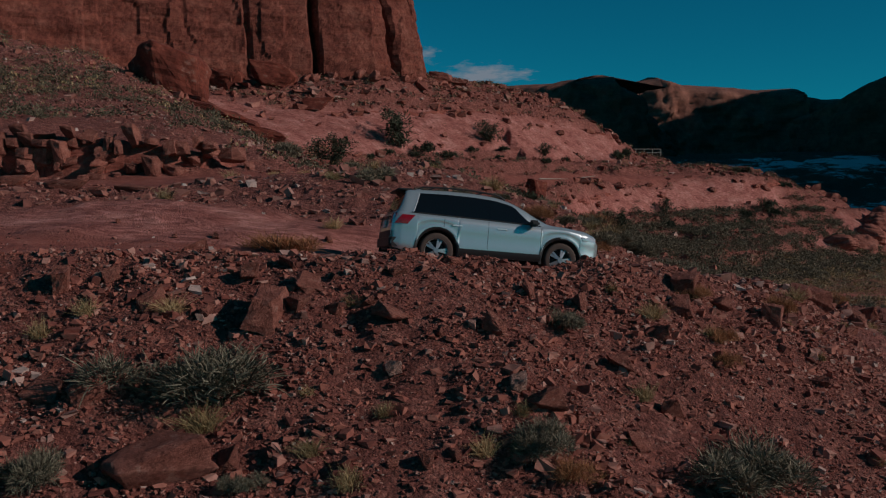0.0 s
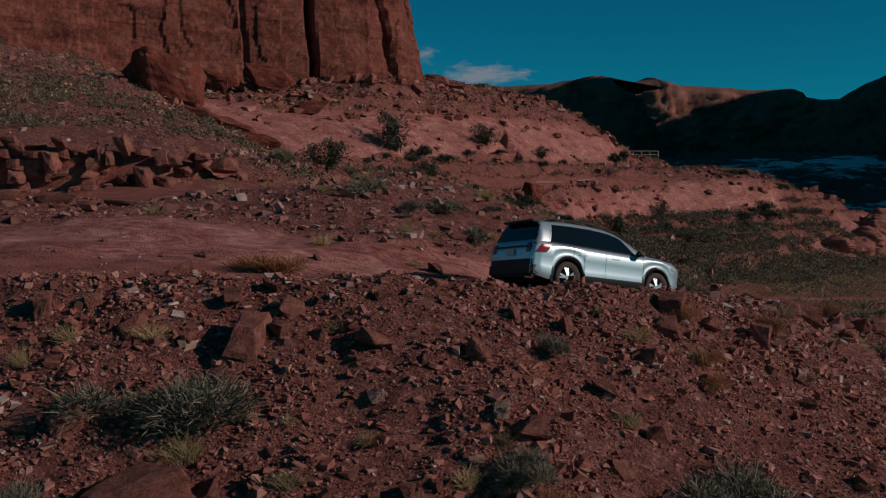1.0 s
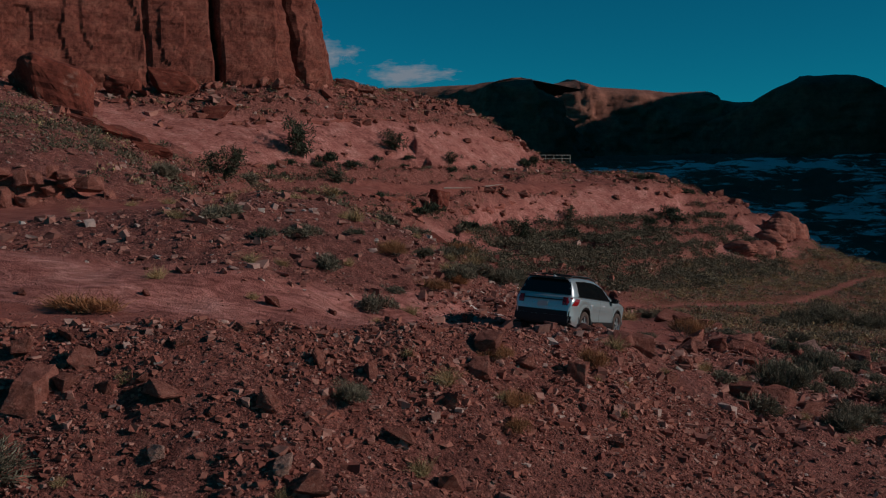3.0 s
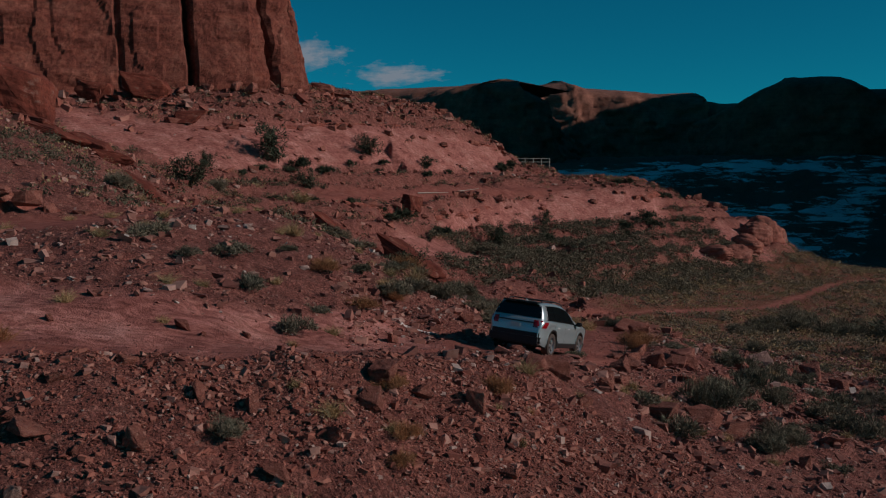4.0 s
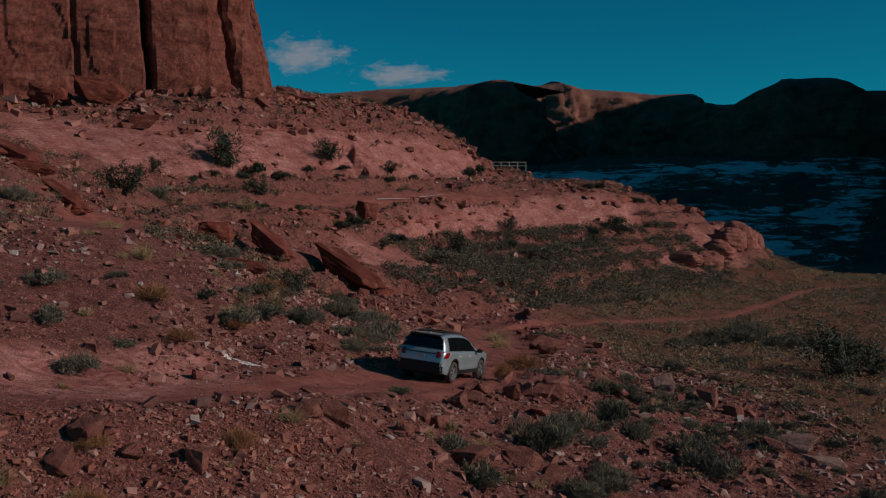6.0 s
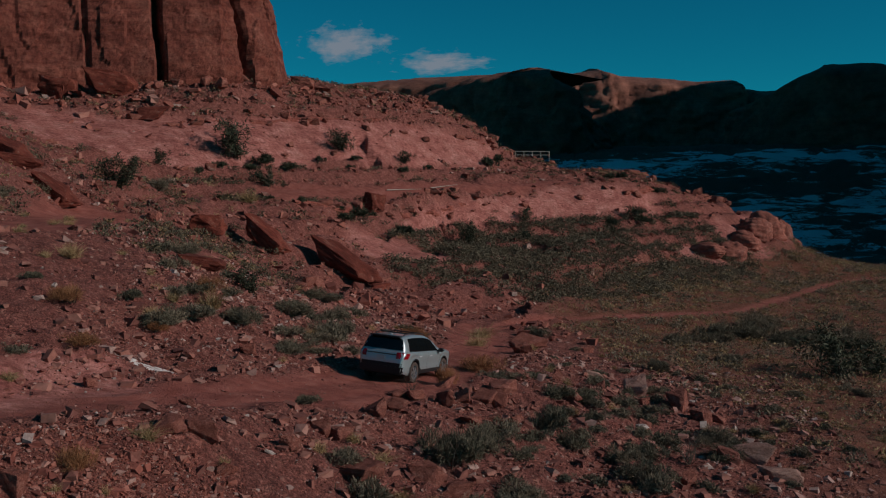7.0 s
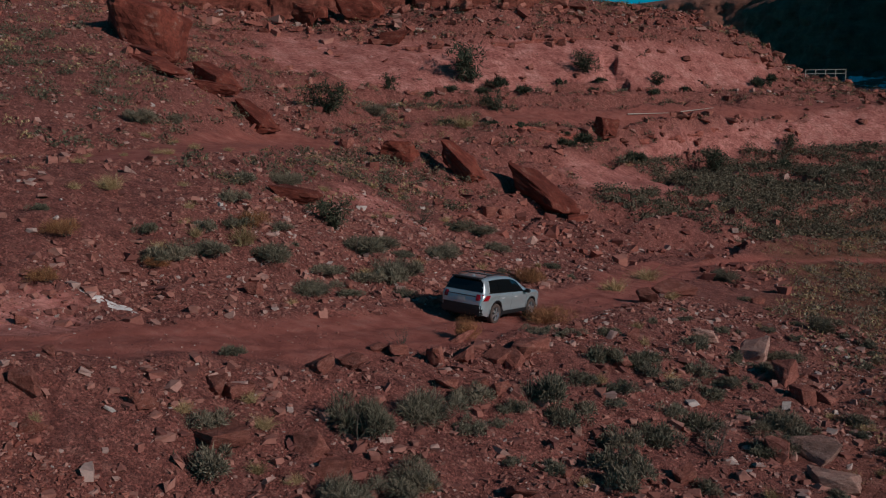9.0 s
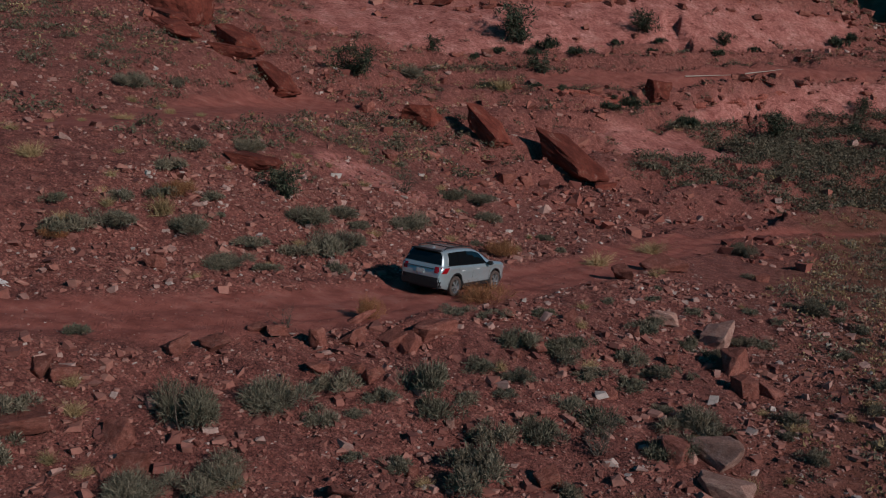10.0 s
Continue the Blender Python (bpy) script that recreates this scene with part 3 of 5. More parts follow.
def stone_mesh(name, seed, material, flat=0.0, cuts=2, rough=0.05, points=16):
    """An angular broken stone about one unit across, resting on its base."""
    rng = random.Random(seed)
    bm = bmesh.new()
    for k in range(8):
        if rng.random() < 0.6:
            bm.verts.new([(0.5 if k & b else -0.5) * rng.uniform(0.4, 1.0) for b in (1, 2, 4)])
    for _ in range(points - 6):
        v = Vector((rng.uniform(-1, 1), rng.uniform(-1, 1), rng.uniform(-1, 1)))
        v = v / max(abs(c) for c in v) * rng.uniform(0.75, 0.95)
        bm.verts.new((v.x * 0.5, v.y * 0.5, v.z * 0.5))
    bmesh.ops.convex_hull(bm, input=bm.verts)
    loose = [v for v in bm.verts if not v.link_faces]
    bmesh.ops.delete(bm, geom=loose, context="VERTS")
    shear = rng.uniform(-0.3, 0.3)
    for v in bm.verts:
        v.co.x += shear * v.co.z
    if cuts:
        bmesh.ops.bevel(bm, geom=bm.edges[:], offset=0.018, segments=1, affect="EDGES", clamp_overlap=True)
        bmesh.ops.triangulate(bm, faces=bm.faces[:])
        bmesh.ops.subdivide_edges(bm, edges=[e for e in bm.edges if e.calc_length() > 0.16], cuts=cuts, use_grid_fill=True)
        bmesh.ops.triangulate(bm, faces=bm.faces[:])
        off = Vector((seed * 3.1, seed * 1.7, 0))
        for v in bm.verts:
            n = noise.fractal(v.co * 3 + off, 1.0, 2.0, 4)
            lay = noise.noise(Vector((0.3 * v.co.x, 0.3 * v.co.y, 9 * v.co.z)) + off)
            v.co *= 1 + rough * n + rough * 0.7 * lay
    me = bpy.data.meshes.new(name)
    bm.to_mesh(me)
    bm.free()
    me.materials.append(material)
    return me


STONES = [stone_mesh("rock", 100 + i, ROCK_RED, cuts=3, rough=0.10) for i in range(14)]
STONES_PALE = [stone_mesh("rock", 140 + i, ROCK_PALE, cuts=3, rough=0.10) for i in range(3)]
SLABS = [stone_mesh("slab", 160 + i, ROCK_DARK, cuts=5, rough=0.13, points=13) for i in range(6)]
rnd = random.Random(7)


def put_stone(name, mesh, x, y, w, d, h, label, group, category="rock", tilt=12, sink=0.28, turn=None, lift=0.0):
    ob = new(name, mesh)
    z = ground_at(x, y) + h * (0.5 - sink) + lift
    turn = rnd.uniform(0, 360) if turn is None else turn
    ob.matrix_world = pose(x, y, z, rnd.uniform(-tilt, tilt), rnd.uniform(-tilt, tilt), turn) @ Matrix.Diagonal((w, d, h, 1))
    return tagged(ob, label, category, group)


ROCKS_BANK_A = [(-3.9, 13.8, 1.26, 0.8), (-5.4, 15.1, 0.57, 0.57), (-3, 17, 0.93, 0.73), (-2.9, 18.7, 0.66, 0.34), (-2.4, 17.7, 0.48, 0.52), (-5, 17.1, 0.52, 0.52), (-5.2, 20.7, 0.63, 0.38), (-5.9, 17.8, 0.34, 0.36), (-6.7, 17.5, 0.38, 0.58), (-3.5, 18.1, 0.54, 0.31), (-0.8, 18.4, 0.37, 0.27), (1.6, 18.8, 0.32, 0.49), (0.9, 17, 0.46, 0.44), (-0.9, 17.1, 0.6, 0.37), (-1.3, 17.4, 0.26, 0.26), (-2.5, 17.1, 0.41, 0.35), (5, 20.9, 0.67, 0.49), (7, 21.3, 0.43, 0.64), (4, 18.6, 0.54, 0.35), (3.1, 17.4, 0.46, 0.32), (1.6, 15.4, 0.55, 0.5), (3.9, 16.9, 0.38, 0.48), (1.2, 15.7, 0.43, 0.27)]
ROCKS_BANK_B = [(-0.8, 16.1, 0.39, 0.24), (-6.1, 15.2, 0.58, 0.47), (-3.1, 14.2, 0.54, 0.42), (3.1, 15.6, 0.39, 0.39), (2.6, 18.7, 0.3, 0.43), (0.2, 19.5, 0.4, 0.24), (-0.8, 19.5, 0.3, 0.14), (-4, 17, 0.34, 0.3), (-1.9, 17.2, 0.35, 0.29), (-0.2, 14.1, 0.36, 0.25), (7.5, 19.8, 0.44, 0.29), (4.8, 20, 0.52, 0.67), (5.8, 20.9, 0.42, 0.4)]
ROCKS_LOWER_A = [(9.6, 25.6, 0.62, 0.71), (11.3, 27.4, 0.67, 0.52), (16.1, 37.7, 0.94, 0.77), (17.6, 38.7, 0.98, 0.67), (13.9, 34.1, 0.85, 0.58), (7.5, 26.1, 0.43, 0.29), (8.9, 27.4, 0.46, 0.28), (10.2, 25, 0.5, 0.42), (12.4, 30, 0.67, 0.4), (8.9, 25.1, 0.84, 0.47), (11.9, 29.8, 0.64, 0.64), (13.3, 33.2, 0.72, 0.51), (25.8, 37.9, 1.07, 0.83), (17.1, 38.7, 0.8, 0.52), (23.2, 50.5, 1.04, 0.77), (25.2, 50.2, 1.26, 1.03), (26.3, 46.5, 1.22, 1.26), (26.8, 44.8, 0.78, 0.86), (27.5, 45.3, 0.87, 0.71), (26.7, 38.4, 1.35, 0.96), (27.2, 36.7, 1.27, 0.76), (17.9, 40.1, 1.31, 0.67), (15.6, 39.3, 0.95, 0.36)]
ROCKS_LOWER_B = [(15.5, 36.6, 0.76, 0.8), (17.8, 35.9, 0.66, 0.72), (17.1, 36, 0.57, 0.38), (16.3, 35.3, 0.66, 0.47), (17.1, 34.8, 0.43, 0.4), (20.1, 35.7, 0.37, 0.34), (14.7, 29, 1, 0.68), (15.5, 28.5, 0.84, 0.68), (13.1, 27.9, 1.14, 0.54), (20.4, 55.8, 1.03, 0.87), (21.4, 60.8, 2.1, 0.74), (20.7, 45.6, 0.44, 0.69), (20.7, 41.5, 0.58, 0.47), (10.4, 42.6, 0.5, 0.54), (8.7, 38.3, 0.62, 0.5), (19.5, 30.6, 0.83, 0.42), (25.6, 65.1, 0.73, 0.73), (13.9, 36.1, 0.68, 0.38), (14.4, 36.4, 0.85, 0.41), (19, 43.7, 0.66, 0.43)]
SAGE_A = [(-3.5, 15.4, 2.53, 1.04), (1.5, 14.7, 1.03, 0.62), (4.6, 15.7, 2.05, 1.07), (2.1, 17.9, 0.76, 0.47), (-5.5, 13.4, 1.01, 0.67), (-2.8, 13.7, 0.57, 0.33), (-2.2, 33.8, 1.22, 0.72), (0.3, 33.9, 1.25, 0.57), (1.2, 31.2, 1.22, 0.7), (-0.7, 31.8, 0.89, 0.46), (4.6, 38.4, 0.85, 0.51), (5.6, 37.1, 1.11, 0.62), (3.3, 31.1, 0.69, 0.38), (15.4, 30.5, 1.47, 1.4), (13.2, 26.9, 1.23, 0.86), (16, 27.8, 1.46, 0.81), (17.2, 34.8, 1.2, 0.72), (28.3, 58.5, 1.52, 0.9), (16.4, 32.7, 1.72, 1.08), (19.1, 36.6, 1.2, 1.33), (19.7, 35.6, 1.13, 0.8), (21.8, 32.7, 1.17, 1.01), (20, 41.4, 1.09, 0.69)]
SAGE_B = [(21.2, 42.1, 0.99, 0.7), (21.6, 43.2, 0.9, 0.6), (23.2, 43.9, 1.07, 0.69), (21, 38.9, 0.9, 0.63), (22.5, 41.3, 1.14, 0.46), (23.8, 41.7, 1.07, 0.54), (26, 40.1, 1.62, 0.88), (17.1, 29.1, 1.51, 0.81), (17.6, 42, 1.01, 0.41), (3.1, 48.3, 1.37, 0.91), (3.5, 51.9, 1.67, 0.92), (4.5, 44.7, 1.26, 0.7), (6.4, 38.7, 1.69, 0.85), (8, 41.4, 1.74, 0.91), (9.5, 42.7, 1.34, 0.59), (9.1, 47.1, 1.95, 0.97), (11, 45.4, 1.4, 1.27), (10.5, 44.2, 1.28, 0.73), (9.8, 40.4, 1.67, 0.71), (10.5, 54.3, 1.96, 1.06), (5.6, 40.4, 0.93, 0.76), (7, 43.9, 0.97, 0.49), (6, 41.8, 1.16, 0.56)]
SAGE_C = [(23.8, 75.1, 1.81, 1.01), (9, 67.7, 2.15, 0.88), (11.2, 64, 1.38, 0.82), (-9.4, 59.6, 2.22, 1.18), (-10.4, 65.4, 1.28, 0.98), (8.2, 65.8, 1.64, 0.92), (10, 50.6, 1.48, 0.49), (22.9, 47.8, 1.06, 0.64), (25.6, 47.7, 1.26, 0.63), (19.7, 45.5, 0.81, 0.49), (18.6, 43.3, 0.96, 0.46), (11.4, 31.7, 0.62, 0.44), (19.9, 32.7, 0.84, 0.56), (25.5, 37.8, 1.11, 0.63), (22.4, 36.4, 1.07, 0.77), (21.4, 35.4, 1.05, 0.75), (22.7, 38.4, 0.81, 0.58), (46.5, 94, 3.78, 2.16), (35.7, 68, 2.29, 0.76), (6.1, 37.7, 1.4, 0.72), (11, 46.5, 1.86, 1.22), (8.8, 51.1, 1.9, 0.71), (-9.1, 98.9, 2.77, 1.44)]
SAGE_D = [(40, 84, 3.4, 1.7), (42.8, 86, 3.8, 1.9), (45.5, 84.5, 3.2, 1.6), (48.5, 88, 4.0, 2.0), (38.5, 80, 2.4, 1.2), (52, 86, 3.4, 1.8), (34, 76, 2.2, 1.0), (55, 92, 4.0, 2.2), (21.7, 33.9, 1.43, 0.9), (23.4, 38.2, 1.43, 0.82)]
GRASS_A = [(-3.6, 14.9, 0.84, 0.55), (4, 19.1, 0.64, 0.38), (3.4, 16.9, 0.53, 0.4), (-0.9, 15.2, 0.47, 0.28), (1.2, 15.2, 0.42, 0.28), (-1.3, 13.7, 0.76, 0.4), (-1.9, 14.2, 0.45, 0.33), (-2.1, 15.4, 0.39, 0.2), (-6.6, 16.4, 0.6, 0.4), (-6, 16.8, 0.51, 0.4), (-1.6, 17.5, 0.4, 0.25), (0.6, 14.5, 0.51, 0.42), (3.3, 19.6, 0.45, 0.27), (-4.6, 16.9, 0.59, 0.4), (2, 40, 1.35, 0.67), (-1.1, 101.7, 2.86, 1.48), (6.8, 41.2, 1.4, 0.93), (8.6, 24.5, 0.68, 0.49), (19.2, 68.5, 2.1, 0.92), (18.3, 59.8, 1.69, 0.84)]
RUST_A = [(5.3, 18.7, 0.49, 0.35), (-3.6, 22, 1.82, 0.58), (5.3, 20.7, 0.6, 0.41), (1.8, 14.2, 0.67, 0.42), (3.5, 35.4, 1.19, 0.71), (6.3, 42.8, 1.21, 0.82), (4.7, 32.8, 1.09, 0.54), (5.8, 36.9, 0.82, 0.49), (7.6, 22.7, 0.75, 0.5), (5.4, 19.5, 0.55, 0.44), (15.6, 39.8, 0.79, 0.87), (17.2, 45.6, 1.78, 0.74), (14.6, 55.8, 1.16, 1.06)]
PALE_ONES = {(1.2, 15.7), (-0.8, 16.1), (23.2, 50.5), (25.2, 50.2), (20.1, 35.7), (26.7, 38.4), (27.2, 36.7)}
for x, y, w, h in ROCKS_BANK_A + ROCKS_BANK_B + ROCKS_LOWER_A + ROCKS_LOWER_B:
    pale = (x, y) in PALE_ONES
    mesh = rnd.choice(STONES_PALE if pale else STONES)
    put_stone("rock", mesh, x, y, w * 1.1, w * rnd.uniform(0.65, 1.1), h * 0.95, "pale weathered sandstone rock on the stony slope" if pale else "angular red sandstone rock on the stony slope", "rocks on the slope", tilt=20)

# more broken stones of middle size, thicker in patches
made = 0
while made < 105:
    x, y = rnd.uniform(-9, 27), rnd.uniform(13, 47)
    d = from_line(np.array([x]), np.array([y]), LAND["road_mid"])[0][0]
    rim = np.interp(x, [p[0] for p in LAND["road_rim"]], [p[1] for p in LAND["road_rim"]])
    if d < 2.6 or y > rim + 9 or rnd.random() > 0.35 + 0.6 * float(grain(np.array([x]), np.array([y]), 3, 2, seed=15)[0]):
        continue
    s = min(0.6, 0.13 / (rnd.random() + 0.12) ** 0.7) * (1.0 + max(0, y - 22) * 0.012)
    put_stone("rock", rnd.choice(STONES), x, y, s, s * rnd.uniform(0.6, 1.1), s * rnd.uniform(0.5, 0.95), "small broken red sandstone rock", "rocks on the slope", tilt=30)
    made += 1

# fallen slabs and boulders below the bluffs: x, y, across, deep, high, turn, lean
SLAB_LIST = [(2.8, 87.4, 5.6, 2.4, 1.5, -22, 36), (9.2, 88.4, 6.6, 2.8, 1.7, -28, 31), (-1.6, 84, 3.2, 2.6, 2.0, 10, 6), (4.7, 50.6, 2.3, 1.6, 0.8, 15, 8), (-12.2, 80.5, 5.0, 2.4, 1.3, -20, 30), (-13.2, 76, 3.2, 2.2, 1.1, 20, 8), (-15.6, 80.4, 4.6, 3.2, 1.9, -15, 22), (12.1, 87.2, 2.0, 1.6, 1.6, 40, 5), (10.6, 116.2, 3.0, 2.4, 2.4, 60, 10)]
for x, y, w, d, h, turn, lean in SLAB_LIST:
    ob = new("fallen_slab", rnd.choice(SLABS))
    ob.matrix_world = pose(x, y, ground_at(x, y) + 0.35 * h, lean * 0.15, lean, turn) @ Matrix.Diagonal((w, d, h, 1))
    tagged(ob, "large tilted slab of dark red sandstone fallen on the hillside", "boulder", "fallen slabs")
for x, y, w in ((7.1, 83.2, 1.2), (6.6, 80.1, 1.3), (6.8, 74.7, 0.9), (3.1, 68.2, 1.2), (-5.4, 82.2, 1.3), (7.3, 70.2, 0.8)):
    put_stone("rock", rnd.choice(STONES), x, y, w, w * 0.8, w * 0.8, "red sandstone block at the foot of the hill", "rocks on the slope")
boulder = new("boulder", stone_mesh("boulder", 204, ROCK_DARK, cuts=7, rough=0.10, points=22))
boulder.matrix_world = pose(-21.4, 79.8, ground_at(-21.4, 79.8) + 0.9, 6, 16, 25) @ Matrix.Diagonal((7.2, 6.4, 5.4, 1))
tagged(boulder, "huge rust-red boulder lying below the cliff", "boulder")
for x, y, w, d, h, turn, lean in ((-17.6, 74.6, 5.4, 2.4, 0.8, -24, 14), (-16.6, 73.6, 4.8, 2.0, 0.7, -22, 16), (-18.8, 76.4, 4.4, 2.4, 1.1, -18, 12), (-15.5, 122.5, 4, 3, 2.6, 0, 5), (-21, 126.5, 6, 3, 3.4, 10, 5), (-27, 125, 5, 4, 3.6, 0, 5)):
    ob = new("fallen_slab", rnd.choice(SLABS))
    ob.matrix_world = pose(x, y, ground_at(x, y) + 0.3 * h, 0, lean, turn) @ Matrix.Diagonal((w, d, h, 1))
    tagged(ob, "layered slab of red sandstone lying on the hillside", "boulder", "fallen slabs")
# rounded red knobs of slickrock at the end of the spur
def knob_mesh(seed):
    """A weathered dome with bedding grooves, one unit across."""
    bm = bmesh.new()
    bmesh.ops.create_icosphere(bm, subdivisions=5, radius=0.5)
    off = Vector((seed * 2.3, seed * 0.7, 0))
    for v in bm.verts:
        big = noise.fractal(v.co * 2.2 + off, 1.0, 2.0, 5)
        bed = abs(noise.noise(Vector((0.6 * v.co.x, 0.6 * v.co.y, 8 * v.co.z)) + off))
        v.co *= 1 + 0.20 * big - 0.10 * max(0.0, 0.25 - bed) * 4
    for f in bm.faces:
        f.smooth = True
    me = bpy.data.meshes.new("slickrock_knob")
    bm.to_mesh(me)
    bm.free()
    me.materials.append(ROCK_RED)
    return me


KNOBS = [knob_mesh(240 + i) for i in range(3)]
for x, y, w, h in ((66, 155, 6, 4.2), (69.5, 160, 6.5, 6), (72.5, 165, 8, 7), (79.5, 176, 4.6, 7.5), (75.5, 170, 5, 5), (57, 145.5, 6.5, 3.2), (62, 149, 6, 4.2), (82.5, 176.5, 3.2, 3)):
    ob = new("slickrock_knob", rnd.choice(KNOBS))
    ob.matrix_world = pose(x, y, ground_at(x, y) - 0.08 * h, rnd.uniform(-8, 8), 10, rnd.uniform(0, 360)) @ Matrix.Diagonal((w, w * 0.8, h, 1))
    tagged(ob, "rounded orange-red sandstone knob on the spur", "rock", "slickrock knobs")
# broken rim rock along the brows of the bluffs and the foot of the cliff
for land, count, size, lab in (("bench_rim", 46, 0.9, "broken red rim rock above the pale bluff"), ("bluff_brow", 44, 1.0, "broken sandstone block on the brow of the bluff"), ("cliff_foot", 60, 1.6, "fallen sandstone block at the foot of the cliff"), ("skyline", 50, 1.5, "jagged sandstone block on the skyline"), ("bluff_foot", 24, 0.8, "sandstone block at the foot of the bluff")):
    line = dense([p for p in LAND[land] if p[0] > -32], 0.7)
    for _ in range(count):
        p = rnd.choice(line)
        s = size * rnd.uniform(0.45, 1.5)
        put_stone("rim_rock", rnd.choice(STONES), p[0] + rnd.gauss(0, 0.8), p[1] + rnd.gauss(0, 1.2), s * rnd.uniform(0.8, 1.8), s, s * rnd.uniform(0.5, 0.9), lab, "rim rocks", tilt=14)

# dark broken ledges along the brows of both bluffs
for name, land, up, low, seed in (("rim_ledge_1", "bench_rim", 0.35, 0.75, 81), ("rim_ledge_2", "bluff_brow", 0.4, 0.6, 91)):
    pts = dense([p for p in LAND[land] if p[0] > -14], 2.5)
    lift = [ground_at(p[0], p[1] - 0.5) for p in pts]
    ob = wall_mesh(name, [(p[0], p[1] - 0.5) for p in pts], [z + up * (0.55 + 0.45 * math.sin(1.7 * i) * math.cos(0.6 * i)) for i, z in enumerate(lift)], [z - low for z in lift], 0.15, ROCK_LEDGE, step=0.3, relief=0.75, seed=seed, depth=1.8, rows=14, dome=0.1, bed=0.5)
    tagged(ob, "thin broken ledge of dark red sandstone along the brow of the bluff", "rock ledge", kind="structure")

# broken ledge of blocks above the upper track
BLOCKS = [stone_mesh("ledge_block", 220 + i, ROCK_RED, cuts=2, rough=0.06, points=30) for i in range(5)]
ledge_line = [(-32, 40.2), (-17.3, 40.3), (-14, 40.45), (-11.5, 41.1), (-9.6, 42.3), (-8.0, 45.6)]
joints = [0.6 + 0.85 * k + rnd.uniform(-0.3, 0.3) for k in range(32)]
ledge = wall_mesh("rock_ledge", ledge_line, [12.8, 12.5, 12.4, 12.2, 11.8, 11.3], [10.3] * 6, 0.45, ROCK_LEDGE,
                  cracks=[(u, rnd.uniform(0.03, 0.05), rnd.uniform(0.03, 0.1)) for u in joints[::3]], step=0.06, relief=0.34, seed=71, depth=2.6, rows=50, dome=0.1, bed=0.55)
tagged(ledge, "low broken red sandstone ledge above the dirt track", "rock ledge", kind="structure")
run = -24.0
while run < -7.6:
    lz = np.interp(run, [p[0] for p in LAND["ledge"]], [p[2] for p in LAND["ledge"]])
    ly = np.interp(run, [p[0] for p in ledge_line], [p[1] for p in ledge_line]) + 0.1
    low = ground_at(run, ly - 0.5)
    z, back = low - 0.1, 0.0
    wide = rnd.uniform(0.4, 1.1)
    while z < lz - 0.05:
        h = rnd.choice((0.35, 0.5, 0.6, 0.8)) * rnd.uniform(0.8, 1.2)
        if rnd.random() < (0.3 if z > lz - 0.7 else 0.6):
            z += h * 0.85
            back += 0.06
            continue
        w = wide * rnd.uniform(0.55, 1.0)
        ob = new("ledge_block", rnd.choice(STONES if rnd.random() < 0.25 else BLOCKS))
        ob.matrix_world = pose(run + wide / 2 + rnd.uniform(-0.25, 0.25), ly + back + rnd.uniform(-0.2, 0.3), z + 0.45 * h, rnd.uniform(-4, 4), rnd.uniform(-4, 4), rnd.uniform(-14, 14)) @ Matrix.Diagonal((w * 1.2, rnd.uniform(0.8, 1.4), h * 1.15, 1))
        tagged(ob, "weathered red sandstone block in a broken ledge", "rock ledge", "ledge blocks")
        z += h * 0.85
        back += rnd.uniform(0.0, 0.12)
    run += wide * rnd.uniform(0.6, 0.95)
run = -19.0
while run < -9.5:
    w = rnd.uniform(0.7, 1.7)
    put_stone("kerb_stone", rnd.choice(BLOCKS), run + w / 2, 32.6 + rnd.uniform(-0.15, 0.15), w, 0.7, 0.42, "flat pale sandstone slab beside the dirt track", "kerb stones", tilt=3, turn=rnd.uniform(-4, 4))
    run += w * 1.04


def rubble(name, count, pick, seed, label, material):
    """Countless loose stones in one mesh: jittered blocks set on the ground."""
    rs = np.random.RandomState(seed)
    x, y, s = pick(rs, count)
    n = len(x)
    z = height(x, y)
    corner = np.array([(a, b, c) for a in (-0.5, 0.5) for b in (-0.5, 0.5) for c in (-0.5, 0.5)])
    co = corner[None] * (1 + rs.uniform(-0.65, 0.25, (n, 8, 3)))
    co = co * (s[:, None] * np.stack([rs.uniform(0.7, 1.4, n), rs.uniform(0.6, 1.1, n), rs.uniform(0.25, 0.8, n)], 1))[:, None, :]
    ang = rs.uniform(0, 2 * np.pi, n)
    tip = rs.normal(0, 0.35, n)
    c, q = np.cos(tip)[:, None], np.sin(tip)[:, None]
    co = np.stack([co[..., 0] * c + co[..., 2] * q, co[..., 1], co[..., 2] * c - co[..., 0] * q], -1)
    c, q = np.cos(ang)[:, None], np.sin(ang)[:, None]
    co = np.stack([co[..., 0] * c - co[..., 1] * q, co[..., 0] * q + co[..., 1] * c, co[..., 2]], -1)
    co += np.stack([x, y, z + 0.12 * s], -1)[:, None, :]
    quad = np.array([(0, 1, 3, 2), (4, 6, 7, 5), (0, 4, 5, 1), (2, 3, 7, 6), (0, 2, 6, 4), (1, 5, 7, 3)])
    faces = (quad[None] + 8 * np.arange(n)[:, None, None]).reshape(-1)
    me = bpy.data.meshes.new(name)
    me.vertices.add(8 * n)
    me.vertices.foreach_set("co", co.ravel())
    me.loops.add(len(faces))
    me.loops.foreach_set("vertex_index", faces.astype(np.int32))
    me.polygons.add(len(faces) // 4)
    me.polygons.foreach_set("loop_start", np.arange(0, len(faces), 4, dtype=np.int32))
    me.polygons.foreach_set("use_smooth", np.zeros(len(faces) // 4, bool))
    me.update(calc_edges=True)
    me.materials.append(material)
    return tagged(new(name, me), label, "stones", kind="stuff")


